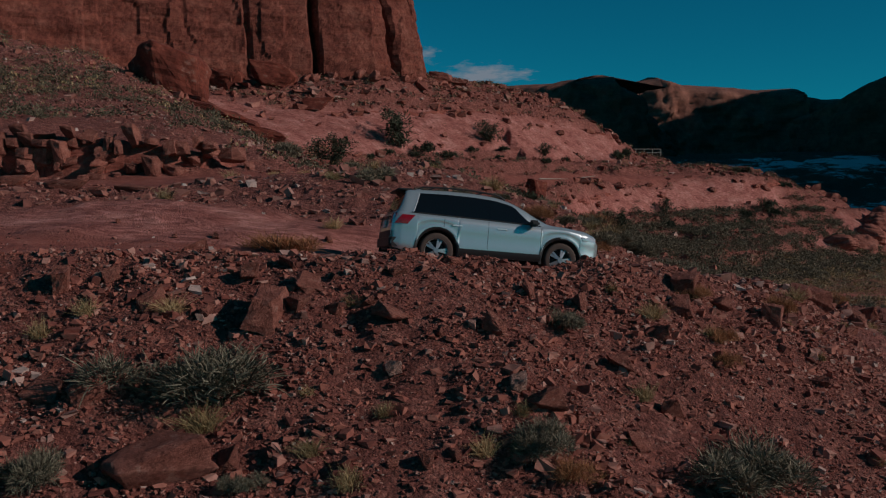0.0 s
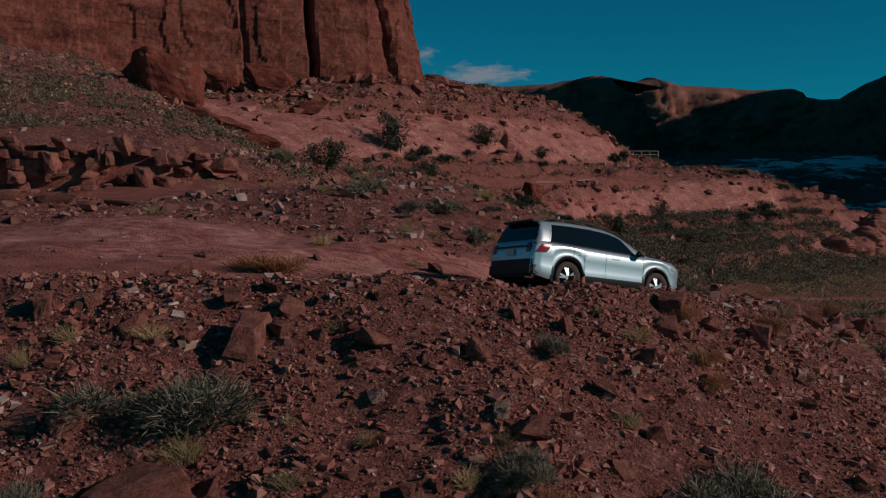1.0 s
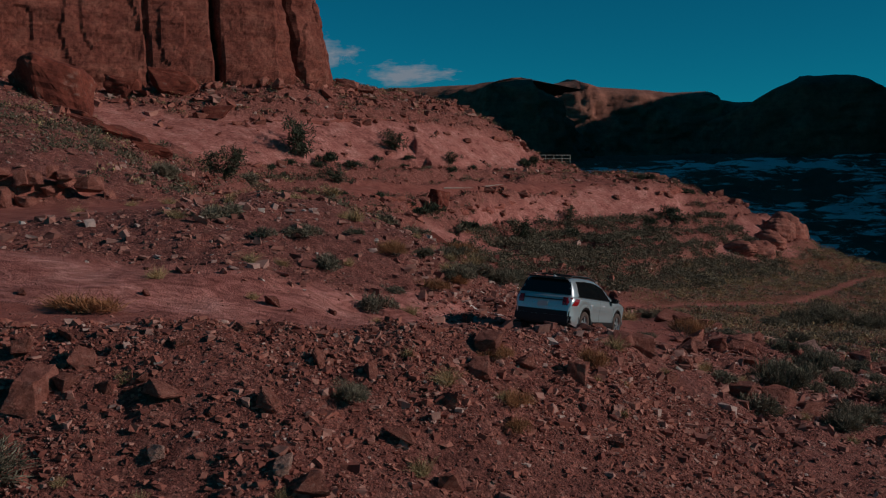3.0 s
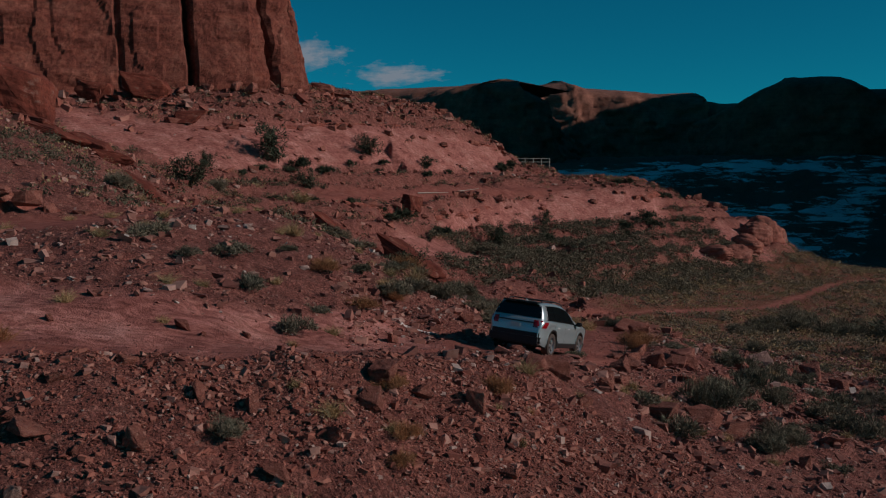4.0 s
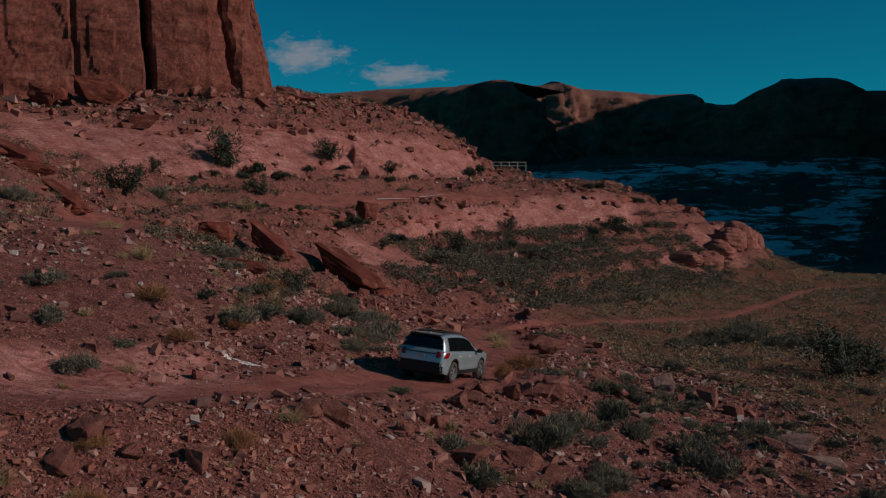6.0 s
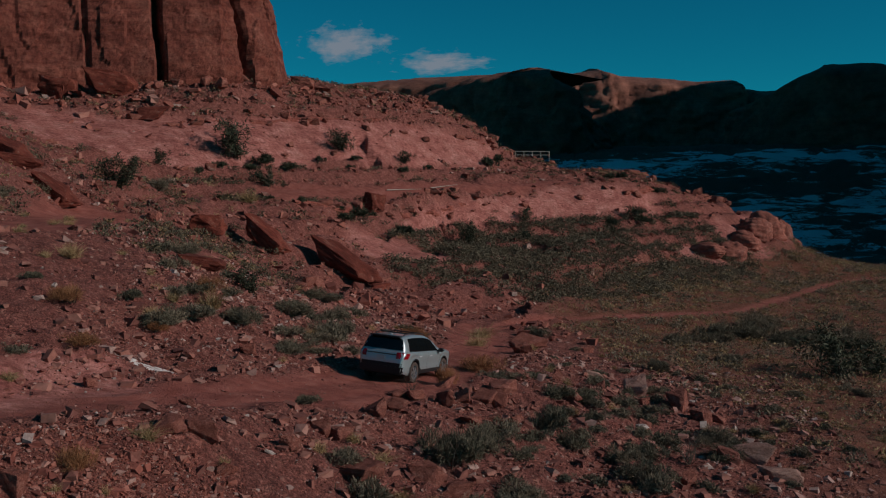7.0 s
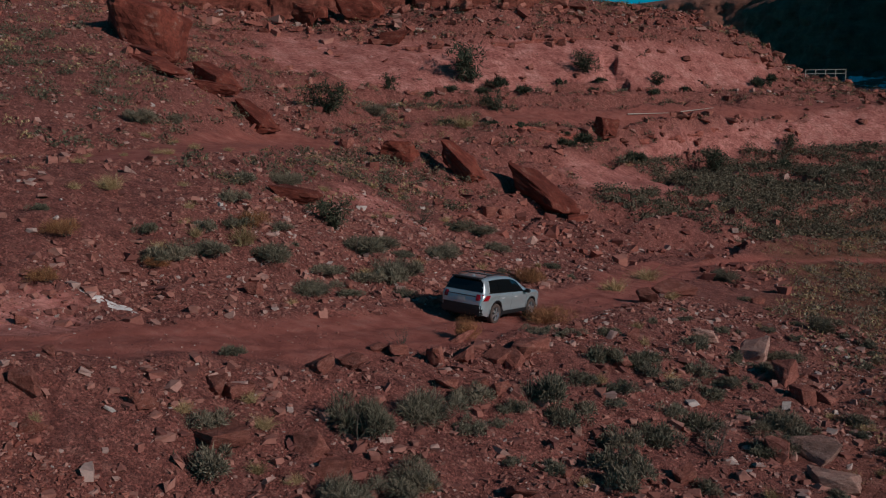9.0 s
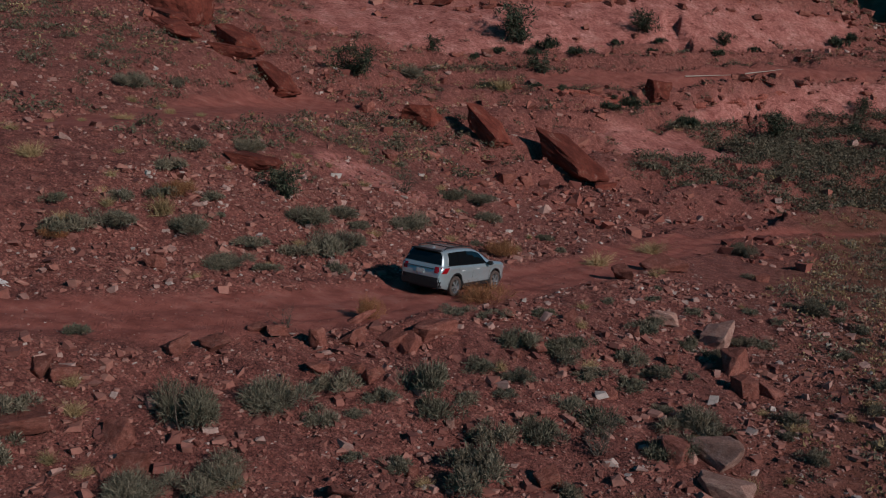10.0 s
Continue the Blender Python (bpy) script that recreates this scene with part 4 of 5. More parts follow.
def off_road(x, y, keep=2.1):
    return from_line(x, y, LAND["road_mid"])[0] > keep


def near_pick(rs, n):
    x, y = rs.uniform(-10, 13, n), rs.uniform(11.5, 25, n)
    rim = np.interp(x, [p[0] for p in LAND["road_rim"]], [p[1] for p in LAND["road_rim"]])
    ok = (y < rim + 0.5) & (rs.uniform(-0.9, 0.7, n) < grain(x, y, 1.8, 3, seed=16)) & off_road(x, y, 1.7)
    s = np.minimum(0.026 / (rs.uniform(0, 1, n) + 0.02) ** 0.56, 0.23)
    return x[ok], y[ok], s[ok]


def slope_pick(rs, n):
    x, y = rs.uniform(4, 36, n), rs.uniform(22, 62, n)
    ok = (rs.uniform(-0.9, 0.7, n) < grain(x, y, 2.5, 3, seed=17)) & off_road(x, y) & (x < 24 + 0.2 * y)
    s = np.minimum(0.042 / (rs.uniform(0, 1, n) + 0.015) ** 0.58, 0.36)
    return x[ok], y[ok], s[ok]


def upper_pick(rs, n):
    x, y = rs.uniform(-34, 22, n), rs.uniform(27, 90, n)
    inner = np.interp(y, [p[1] for p in LAND["road_inner"][2:]], [p[0] for p in LAND["road_inner"][2:]])
    z = zones(x, y)
    ok = (x < inner + 0.4) & (rs.uniform(-0.7, 0.8, n) < grain(x, y, 4, 3, seed=18)) & (z[0] < 0.4) & (rs.uniform(0, 1, n) > 0.75 * z[1])
    s = np.minimum(0.06 / (rs.uniform(0, 1, n) + 0.03) ** 0.6, 0.42)
    return x[ok], y[ok], s[ok]


def hill_pick(rs, n):
    x, y = rs.uniform(-60, 66, n), rs.uniform(72, 192, n)
    z = zones(x, y)
    cliff = np.interp(x, [p[0] for p in LAND["cliff_foot"]], [p[1] for p in LAND["cliff_foot"]])
    talus = np.exp(-(((y - cliff + 3) / 6) ** 2)) * (x < 24)
    ok = (rs.uniform(-0.6, 1.0, n) < grain(x, y, 8, 3, seed=19) + 1.1 * talus) & (z[0] < 0.4) & (rs.uniform(0, 1, n) > 0.93 * z[1]) & (z[2] < 0.5)
    s = np.minimum(0.16 / (rs.uniform(0, 1, n) + 0.03) ** 0.55, 1.3) * (1 + 0.7 * talus)
    return x[ok], y[ok], s[ok]


def road_pick(rs, n):
    a = rs.uniform(0, 1, n)
    line = np.array(dense(LAND["road_mid"][1:12], 1.0))
    k = (a * (len(line) - 1)).astype(int)
    x, y = line[k, 0] + rs.normal(0, 1.6, n), line[k, 1] + rs.normal(0, 1.6, n)
    d = from_line(x, y, LAND["road_mid"])[0]
    ok = rs.uniform(0, 1, n) < 0.15 + 0.5 * (np.abs(d - 0.85) > 0.4)
    s = np.minimum(0.018 / (rs.uniform(0, 1, n) + 0.05) ** 0.6, 0.09)
    return x[ok], y[ok], s[ok]


def loose_material(name="loose_stone", cast=(1.0, 1.0, 1.0)):
    k = Nodes(name, 0.93)
    isle = k.t.nodes.new("ShaderNodeNewGeometry").outputs["Random Per Island"]
    c = k.ramp(isle, [(0.0, (0.15, 0.048, 0.038)), (0.4, (0.29, 0.098, 0.07)), (0.78, (0.38, 0.152, 0.11)), (0.96, (0.44, 0.24, 0.19)), (1.0, (0.52, 0.38, 0.32))])
    c = k.mix(0.5, c, k.ramp(k.noise(9, 5, 0.7), [(0.3, (0.5, 0.48, 0.48)), (0.65, (1.2, 1.2, 1.2))]), "MULTIPLY")
    k.colour(k.mix(1.0, c, cast, "MULTIPLY"))
    k.bump(k.noise(30, 4, 0.7), 0.5, 0.02)
    return k.m


LOOSE = loose_material()
LOOSE_PINK = loose_material("loose_pink_stone", (1.0, 1.18, 1.24))
rubble("bank_gravel", 165000, near_pick, 1, "loose red gravel and shards on the bank", LOOSE)
rubble("slope_stones", 76000, slope_pick, 2, "loose red stones strewn over the slope", LOOSE_PINK)
rubble("hillside_stones", 60000, upper_pick, 3, "loose red stones on the bank above the road", LOOSE_PINK)
rubble("talus", 62000, hill_pick, 4, "broken red talus blocks below the cliff", LOOSE)
rubble("road_grit", 9000, road_pick, 5, "small grit on the dirt road", LOOSE_PINK)


def dust_patch(x0, y0, long, wide, turn, seed):
    """A ragged film of pale dust on the ground, a few millimetres thick."""
    rng = random.Random(seed)
    bm = bmesh.new()
    for _ in range(20):
        a, b = rng.gauss(0, 0.33) * long, rng.gauss(0, 0.33) * wide
        x, y = x0 + a * math.cos(turn) - b * math.sin(turn), y0 + a * math.sin(turn) + b * math.cos(turn)
        r = rng.uniform(0.05, 0.16)
        ring = [(x + r * rng.uniform(0.4, 1.3) * math.cos(k * 0.9) * 1.6, y + r * rng.uniform(0.4, 1.3) * math.sin(k * 0.9)) for k in range(7)]
        top = [bm.verts.new((p, q, ground_at(p, q) + 0.008)) for p, q in ring]
        low = [bm.verts.new((p, q, ground_at(p, q) - 0.03)) for p, q in ring]
        mid = bm.verts.new((x, y, ground_at(x, y) + 0.015))
        for k in range(7):
            bm.faces.new((mid, top[k], top[(k + 1) % 7]))
            bm.faces.new((top[k], low[k], low[(k + 1) % 7], top[(k + 1) % 7]))
    bmesh.ops.recalc_face_normals(bm, faces=bm.faces[:])
    k = Nodes("pale_dust", 0.95)
    k.colour(k.ramp(k.noise(6, 6, 0.7), [(0.3, (0.50, 0.40, 0.36)), (0.6, (0.75, 0.72, 0.68))]))
    ob = part("dust_patch", bm, k.m)
    return tagged(ob, "ragged patch of pale dust beside the dirt road", "dust patch", kind="stuff")


dust_patch(6.3, 33.5, 1.1, 0.35, 0.25, 3)


# ---- plants ----
def leaf_material(name, low, mid, high, rough=0.8):
    k = Nodes(name, rough)
    isle = k.t.nodes.new("ShaderNodeNewGeometry").outputs["Random Per Island"]
    c = k.ramp(isle, [(0.0, low), (0.5, mid), (1.0, high)])
    own = k.t.nodes.new("ShaderNodeObjectInfo").outputs["Random"]
    c = k.mix(0.6, c, k.ramp(own, [(0.0, (0.65, 0.68, 0.6)), (0.5, (1, 1, 1)), (1.0, (1.3, 1.2, 1.15))]), "MULTIPLY")
    k.colour(c)
    return k.m


SAGE = leaf_material("sage_leaf", (0.075, 0.064, 0.042), (0.165, 0.144, 0.098), (0.285, 0.252, 0.178))
SCRUB = leaf_material("scrub_leaf", (0.070, 0.055, 0.034), (0.135, 0.112, 0.072), (0.22, 0.188, 0.128))
STRAW = leaf_material("dry_grass", (0.19, 0.12, 0.055), (0.36, 0.25, 0.12), (0.53, 0.40, 0.22))
RUST = leaf_material("rusty_brush", (0.16, 0.066, 0.028), (0.31, 0.138, 0.060), (0.45, 0.235, 0.115))
JUNIPER = leaf_material("juniper_leaf", (0.025, 0.03, 0.018), (0.055, 0.065, 0.038), (0.09, 0.10, 0.06))
TWIG = leaf_material("grey_twig", (0.06, 0.045, 0.035), (0.11, 0.085, 0.065), (0.17, 0.14, 0.11))


def strips(name, roots, ways, lengths, widths, bend, seed, material):
    """Many thin bent blades, three segments each, in one mesh."""
    rs = np.random.RandomState(seed)
    n = len(roots)
    side = np.cross(ways, rs.normal(0, 1, (n, 3)))
    side /= np.linalg.norm(side, axis=1)[:, None] + 1e-9
    droop = np.stack([rs.normal(0, bend, n), rs.normal(0, bend, n), -np.abs(rs.normal(0, bend, n))], 1)
    rings = []
    for f, wf in ((0, 0.8), (0.45, 1.0), (0.8, 0.7)):
        c = roots + ways * (lengths * f)[:, None] + droop * (lengths * f * f)[:, None]
        rings += [c - side * (widths * wf / 2)[:, None], c + side * (widths * wf / 2)[:, None]]
    rings.append(roots + ways * lengths[:, None] + droop * lengths[:, None])
    co = np.stack(rings, 1)
    k = 7 * np.arange(n)[:, None]
    tri = np.concatenate([k + np.array([t]) for t in ((0, 1, 3), (0, 3, 2), (2, 3, 5), (2, 5, 4), (4, 5, 6))], 0)
    me = bpy.data.meshes.new(name)
    me.from_pydata(co.reshape(-1, 3).tolist(), [], tri.tolist())
    me.materials.append(material)
    return me


def brush_mesh(name, seed, material, blades=520, spread_out=1.0, upright=0.35, width=0.02, length=(0.05, 0.15)):
    """A low twiggy dome about one unit across and half as high, lobed, with gaps and stray shoots."""
    rs = np.random.RandomState(seed)
    lobes = np.stack([rs.normal(0, 0.20, 12), rs.normal(0, 0.20, 12), rs.uniform(0, 0.12, 12)], 1)
    size = rs.uniform(0.10, 0.26, 12)
    k = rs.randint(0, 12, blades)
    out = rs.normal(0, 1, (blades, 3))
    out[:, 2] = np.abs(out[:, 2])
    out /= np.linalg.norm(out, axis=1)[:, None]
    root = lobes[k] + out * (size[k] * rs.uniform(0.25, 1.0, blades) ** 0.6)[:, None]
    way = out * spread_out + rs.normal(0, 0.45, (blades, 3)) + np.array([0, 0, upright])
    way /= np.linalg.norm(way, axis=1)[:, None]
    long = rs.uniform(*length, blades) * np.where(rs.uniform(0, 1, blades) < 0.06, 1.9, 1.0)
    return strips(name, root, way, long, width * rs.uniform(0.6, 1.4, blades), 0.25, seed, material)


def tuft_mesh(name, seed, material, blades=420):
    rs = np.random.RandomState(seed)
    root = np.stack([rs.normal(0, 0.10, blades), rs.normal(0, 0.10, blades), np.full(blades, -0.02)], 1)
    way = np.stack([rs.normal(0, 0.55, blades), rs.normal(0, 0.55, blades), np.ones(blades)], 1)
    way /= np.linalg.norm(way, axis=1)[:, None]
    return strips(name, root, way, rs.uniform(0.25, 0.62, blades), rs.uniform(0.004, 0.010, blades), 0.3, seed, material)


SAGE_MESH = [brush_mesh("sagebrush", 300 + i, SAGE, 2600, width=0.0125, length=(0.04, 0.11)) for i in range(5)]
BIG_SAGE = [brush_mesh("sagebrush", 310 + i, SAGE, 8000, width=0.006, length=(0.03, 0.10)) for i in range(2)]
TUFT_MESH = [tuft_mesh("grass_tuft", 320 + i, STRAW) for i in range(4)]
RUST_MESH = [brush_mesh("dry_brush", 340 + i, RUST, 2400, 0.7, 0.9, 0.005, (0.1, 0.24)) for i in range(3)]
DARK_MESH = [brush_mesh("juniper_shrub", 350 + i, JUNIPER, 1500, 1.0, 0.5, 0.018) for i in range(3)]


def limb(bm, a, b, ra, rb, sides=6):
    """A tapered round limb between two points."""
    a, b = Vector(a), Vector(b)
    q = (b - a).to_track_quat("Z", "Y")
    rings = []
    for p, r in ((a, ra), (b, rb)):
        rings.append([bm.verts.new(p + q @ Vector((r * math.cos(2 * math.pi * k / sides), r * math.sin(2 * math.pi * k / sides), 0))) for k in range(sides)])
    for k in range(sides):
        bm.faces.new((rings[0][k], rings[0][(k + 1) % sides], rings[1][(k + 1) % sides], rings[1][k]))


def stem_mesh(seed):
    """A fan of crooked woody stems under one unit of brush."""
    rng = random.Random(seed)
    bm = bmesh.new()
    for _ in range(12):
        p, d = Vector((rng.gauss(0, 0.05), rng.gauss(0, 0.05), -0.03)), Vector((rng.gauss(0, 0.8), rng.gauss(0, 0.8), 1)).normalized()
        for r in (0.016, 0.011, 0.007):
            q = p + d * 0.13
            limb(bm, p, q, r, r * 0.7, 5)
            p, d = q, (d + Vector((rng.gauss(0, 0.3), rng.gauss(0, 0.3), 0.1))).normalized()
    me = bpy.data.meshes.new("stem")
    bm.to_mesh(me)
    bm.free()
    me.materials.append(TWIG)
    return me


STEMS = [stem_mesh(360 + i) for i in range(3)]


def put_plant(name, mesh, x, y, w, h, label, group, tall=0.5):
    ob = new(name, mesh)
    ob.matrix_world = pose(x, y, ground_at(x, y) - 0.02, rnd.uniform(-6, 6), rnd.uniform(-6, 6), rnd.uniform(0, 360)) @ Matrix.Diagonal((w, w * rnd.uniform(0.8, 1.1), h / tall, 1))
    if name in ("sagebrush", "dry_brush"):
        wood = new("stem", STEMS[len(bpy.data.objects) % 3])
        wood.parent = ob
    return tagged(ob, label, "shrub" if name != "grass_tuft" else "grass", group)


for x, y, w, h in SAGE_A + SAGE_B + SAGE_C + SAGE_D:
    put_plant("sagebrush", rnd.choice(BIG_SAGE if y < 20 or w > 1.45 else SAGE_MESH), x, y, w * 1.1, h * 1.1, "grey-green sagebrush growing among red stones", "sagebrush")
for x, y, w, h in GRASS_A:
    put_plant("grass_tuft", rnd.choice(TUFT_MESH), x, y, w * 1.2, h * 1.2, "straw-coloured dry grass tuft on stony ground", "grass tufts", 0.6)
for x, y, w, h in RUST_A:
    put_plant("dry_brush", rnd.choice(RUST_MESH), x, y, w * 1.1, h * 1.1, "rust-brown dry brush beside the dirt road", "dry brush", 0.55)

# more brush over the slope below the road and the bank above it
made = 0
while made < 110:
    x, y = rnd.uniform(2, 40), rnd.uniform(24, 70)
    if not off_road(np.array([x]), np.array([y]), 3.0)[0] or rnd.random() > 0.25 + 0.8 * (x > 16) * (y < 60):
        continue
    s = rnd.uniform(0.45, 1.15)
    put_plant("sagebrush", rnd.choice(SAGE_MESH), x, y, s, s * rnd.uniform(0.45, 0.7), "small grey-green sagebrush on the stony slope", "sagebrush")
    made += 1
made = 0
while made < 150:
    x, y = rnd.uniform(-8, 40), rnd.uniform(13, 66)
    if not off_road(np.array([x]), np.array([y]), 2.4)[0]:
        continue
    s = rnd.uniform(0.3, 0.6) if y < 25 else rnd.uniform(0.5, 0.9)
    put_plant("grass_tuft", rnd.choice(TUFT_MESH), x, y, s, s * 0.6, "straw-coloured dry grass tuft on stony ground", "grass tufts", 0.6)
    made += 1


def far_scrub(name, count, pick, seed, label, material, blades=64):
    """Uncountable far shrubs in one mesh, each a dome of small leaves."""
    rs = np.random.RandomState(seed)
    x, y, s = pick(rs, count)
    n = len(x)
    z = height(x, y)
    way = rs.normal(0, 1, (n, blades, 3))
    way[..., 2] = np.abs(way[..., 2]) * 0.75
    way /= np.linalg.norm(way, axis=-1)[..., None]
    mid = way * rs.uniform(0.35, 1.0, (n, blades, 1)) * np.array([0.5, 0.5, 0.42])
    a, b = rs.normal(0, 0.034, (n, blades, 3)), rs.normal(0, 0.034, (n, blades, 3))
    co = np.stack([mid + a, mid + b, mid - a * 0.6 - b * 0.6], 2) * s[:, None, None, None] * (1 + rs.uniform(-0.2, 0.2, (n, 1, 1, 3)))
    co += np.stack([x, y, z], -1)[:, None, None, :]
    me = bpy.data.meshes.new(name)
    m = n * blades * 3
    me.vertices.add(m)
    me.vertices.foreach_set("co", co.ravel())
    me.loops.add(m)
    me.loops.foreach_set("vertex_index", np.arange(m, dtype=np.int32))
    me.polygons.add(m // 3)
    me.polygons.foreach_set("loop_start", np.arange(0, m, 3, dtype=np.int32))
    me.polygons.foreach_set("use_smooth", np.zeros(m // 3, bool))
    me.update(calc_edges=True)
    me.materials.append(material)
    return tagged(new(name, me), label, "scrub", kind="stuff")


def thicket_pick(rs, n):
    x, y = rs.uniform(12, 66, n), rs.uniform(92, 160, n)
    foot = np.interp(x, [p[0] for p in LAND["face_foot"]], [p[1] for p in LAND["face_foot"]])
    low = np.interp(x, [p[0] for p in LAND["scrub_foot"]], [p[1] for p in LAND["scrub_foot"]])
    ok = (y < foot + 1) & (y > low - 4) & (rs.uniform(-0.6, 0.75, n) < grain(x, y, 5, 3, seed=23) + 0.03 * (y - low) - 0.05) & (zones(x, y)[1] < 0.4)
    return x[ok], y[ok], rs.uniform(0.7, 2.2, n)[ok]


def flat_pick(rs, n):
    x, y = rs.uniform(22, 120, n), rs.uniform(38, 185, n)
    ok = (off_road(x, y, 1.9) | (off_road(x, y, 1.0) & (y > 80))) & (x > 17 + 0.10 * y) & (rs.uniform(-0.9, 0.9, n) < grain(x, y, 7, 3, seed=24)) & (zones(x, y)[2] > 0.3)
    return x[ok], y[ok], (rs.uniform(0.4, 1.3, n) * (0.8 + 0.006 * y))[ok]


def hill_scrub_pick(rs, n):
    x, y = rs.uniform(-60, 62, n), rs.uniform(46, 190, n)
    z = zones(x, y)
    ok = (z[0] < 0.2) & (rs.uniform(0, 1, n) > 0.96 * z[1]) & (z[2] < 0.2) & (rs.uniform(-0.75, 0.7, n) < grain(x, y, 10, 3, seed=25)) & ((x < 6) | (y > 98))
    return x[ok], y[ok], rs.uniform(0.6, 1.8, n)[ok]


far_scrub("scrub_thicket", 11000, thicket_pick, 11, "dark green scrub covering the slope below the pale bluff", SCRUB, 130)
far_scrub("valley_sage", 12500, flat_pick, 12, "grey-green sage dotting the sandy flat", SAGE, 80)
far_scrub("valley_grass", 14000, flat_pick, 13, "dry straw-coloured grass on the sandy flat", STRAW, 44)
far_scrub("hillside_sage", 14000, hill_scrub_pick, 14, "grey-green sage scattered over the rocky hillside", SCRUB, 90)
far_scrub("hillside_grass", 4200, hill_scrub_pick, 15, "dry grass scattered over the rocky hillside", STRAW, 44)


def juniper(x, y, w, h, seed, bare=False):
    """A small gnarled juniper: trunk, limbs and a ragged crown of leaf sprays."""
    rng, rs = random.Random(seed), np.random.RandomState(seed)
    tree = new("juniper_tree" if not bare else "bare_bush")
    tree.matrix_world = pose(x, y, ground_at(x, y) - 0.05)
    bm = bmesh.new()
    tips = []
    stems = 3 if not bare else 14
    for _ in range(stems):
        p, r = Vector((rng.uniform(-0.08, 0.08), rng.uniform(-0.08, 0.08), 0)), 0.03 * h if not bare else 0.012 * h
        d = Vector((rng.gauss(0, 0.45), rng.gauss(0, 0.45), 1)).normalized()
        for s in range(5):
            q = p + d * h * 0.17
            limb(bm, p, q, r, r * 0.75)
            tips.append(q)
            for _ in range(2):
                e = q + Vector((rng.gauss(0, 1) * w, rng.gauss(0, 1) * w, rng.uniform(0.0, 0.5) * h)) * 0.2
                limb(bm, q, e, r * 0.5, r * 0.15, 5)
                tips.append(e)
            p, r, d = q, r * 0.75, (d + Vector((rng.gauss(0, 0.4), rng.gauss(0, 0.4), 0.2))).normalized()
    part("trunk" if not bare else "stem", bm, TWIG, tree)
    if not bare:
        n = 1500
        tips = np.array([tuple(t) for t in tips])
        root = tips[rs.randint(0, len(tips), n)] + rs.normal(0, 0.07 * h, (n, 3))
        way = rs.normal(0, 1, (n, 3)) + np.array([0, 0, 0.5])
        way /= np.linalg.norm(way, axis=1)[:, None]
        me = strips("crown", root, way, h * rs.uniform(0.05, 0.14, n), h * rs.uniform(0.012, 0.03, n), 0.2, seed, JUNIPER)
        crown = new("crown", me)
        crown.parent = tree
    return tagged(tree, "leafless grey bush on the stony bank" if bare else "dark green juniper growing from the sandstone", "bush" if bare else "tree", "" if bare else "junipers")


for i, (x, y, w, h) in enumerate(((7.1, 49.5, 1.3, 1.7), (-10.1, 89.8, 4.0, 3.2), (-5.2, 119.8, 3.2, 4.8), (6.2, 133, 3.0, 3.2), (-0.7, 114.1, 2.8, 2.6), (22, 124, 2.6, 2.8), (30, 137, 2.4, 2.2), (47, 147, 3.2, 3.2), (40, 143, 2.2, 2.0), (14, 140, 2.2, 2.0), (-12, 110.5, 2.4, 1.8), (1.8, 124, 2.6, 1.6), (41, 63.5, 4.4, 3.6), (44.5, 66, 3.4, 2.6))):
    juniper(x, y, w, h, 400 + i)
juniper(7.7, 60.2, 2.4, 1.7, 430, True)
juniper(23.9, 36.6, 1.0, 1.5, 431, True)
juniper(14.4, 36.9, 0.5, 0.9, 432, True)
for i in range(46):
    x = rnd.uniform(-8, 58)
    y = np.interp(x, [p[0] for p in LAND["bluff_foot"]], [p[1] for p in LAND["bluff_foot"]]) - rnd.uniform(0, 3) if i % 2 else np.interp(x, [p[0] for p in LAND["face_foot"]], [p[1] for p in LAND["face_foot"]]) - rnd.uniform(0, 7)
    s = rnd.uniform(1.2, 2.6)
    put_plant("juniper_shrub", rnd.choice(DARK_MESH), x, float(y), s, s * rnd.uniform(0.5, 0.8), "dark green juniper shrub at the foot of the bluff", "juniper shrubs")

# bleached logs on the sandy flat and the railing on the skyline
GREYWOOD = plain("bleached_wood", (0.42, 0.36, 0.30), 0.85)
for x, y, l, turn in ((14.2, 128.2, 7.5, 54), (19.4, 135.4, 6.5, 54), (50.5, 92.5, 3.2, 20), (44.5, 88.5, 4.0, -10), (52, 94, 1.8, 60)):
    bm = bmesh.new()
    for k in range(4):
        limb(bm, (l * (k / 4 - 0.5), 0.1 * math.sin(2 * k), 0.16), (l * ((k + 1) / 4 - 0.5), 0.1 * math.sin(2 * k + 2), 0.16), (0.16 - 0.03 * k) * (0.45 if l > 5 else 1), (0.13 - 0.03 * k) * (0.45 if l > 5 else 1), 8)
    log = part("log", bm, GREYWOOD)
    log.matrix_world = pose(x, y, ground_at(x, y), 0, -math.degrees(math.atan2(ground_at(x + l * 0.4 * math.cos(radians(turn)), y + l * 0.4 * math.sin(radians(turn))) - ground_at(x - l * 0.4 * math.cos(radians(turn)), y - l * 0.4 * math.sin(radians(turn))), 0.8 * l)), turn)
    tagged(log, "bleached grey log lying on the red earth", "log", "logs")
railing = new("railing")
railing.matrix_world = pose(37.9, 190, 17.3, 0, 0, 5)
for k in range(5):
    bm = bmesh.new()
    limb(bm, (k * 1.6 - 3.2, 0, -2.6), (k * 1.6 - 3.2, 0, 1.6), 0.07, 0.07)
    part("post", bm, GREYWOOD, railing)
for z in (0.9, 1.55):
    bm = bmesh.new()
    limb(bm, (-3.3, 0, z), (3.3, 0, z), 0.06, 0.06)
    part("rail", bm, GREYWOOD, railing)
tagged(railing, "pale wooden post-and-rail fence on the skyline", "fence")


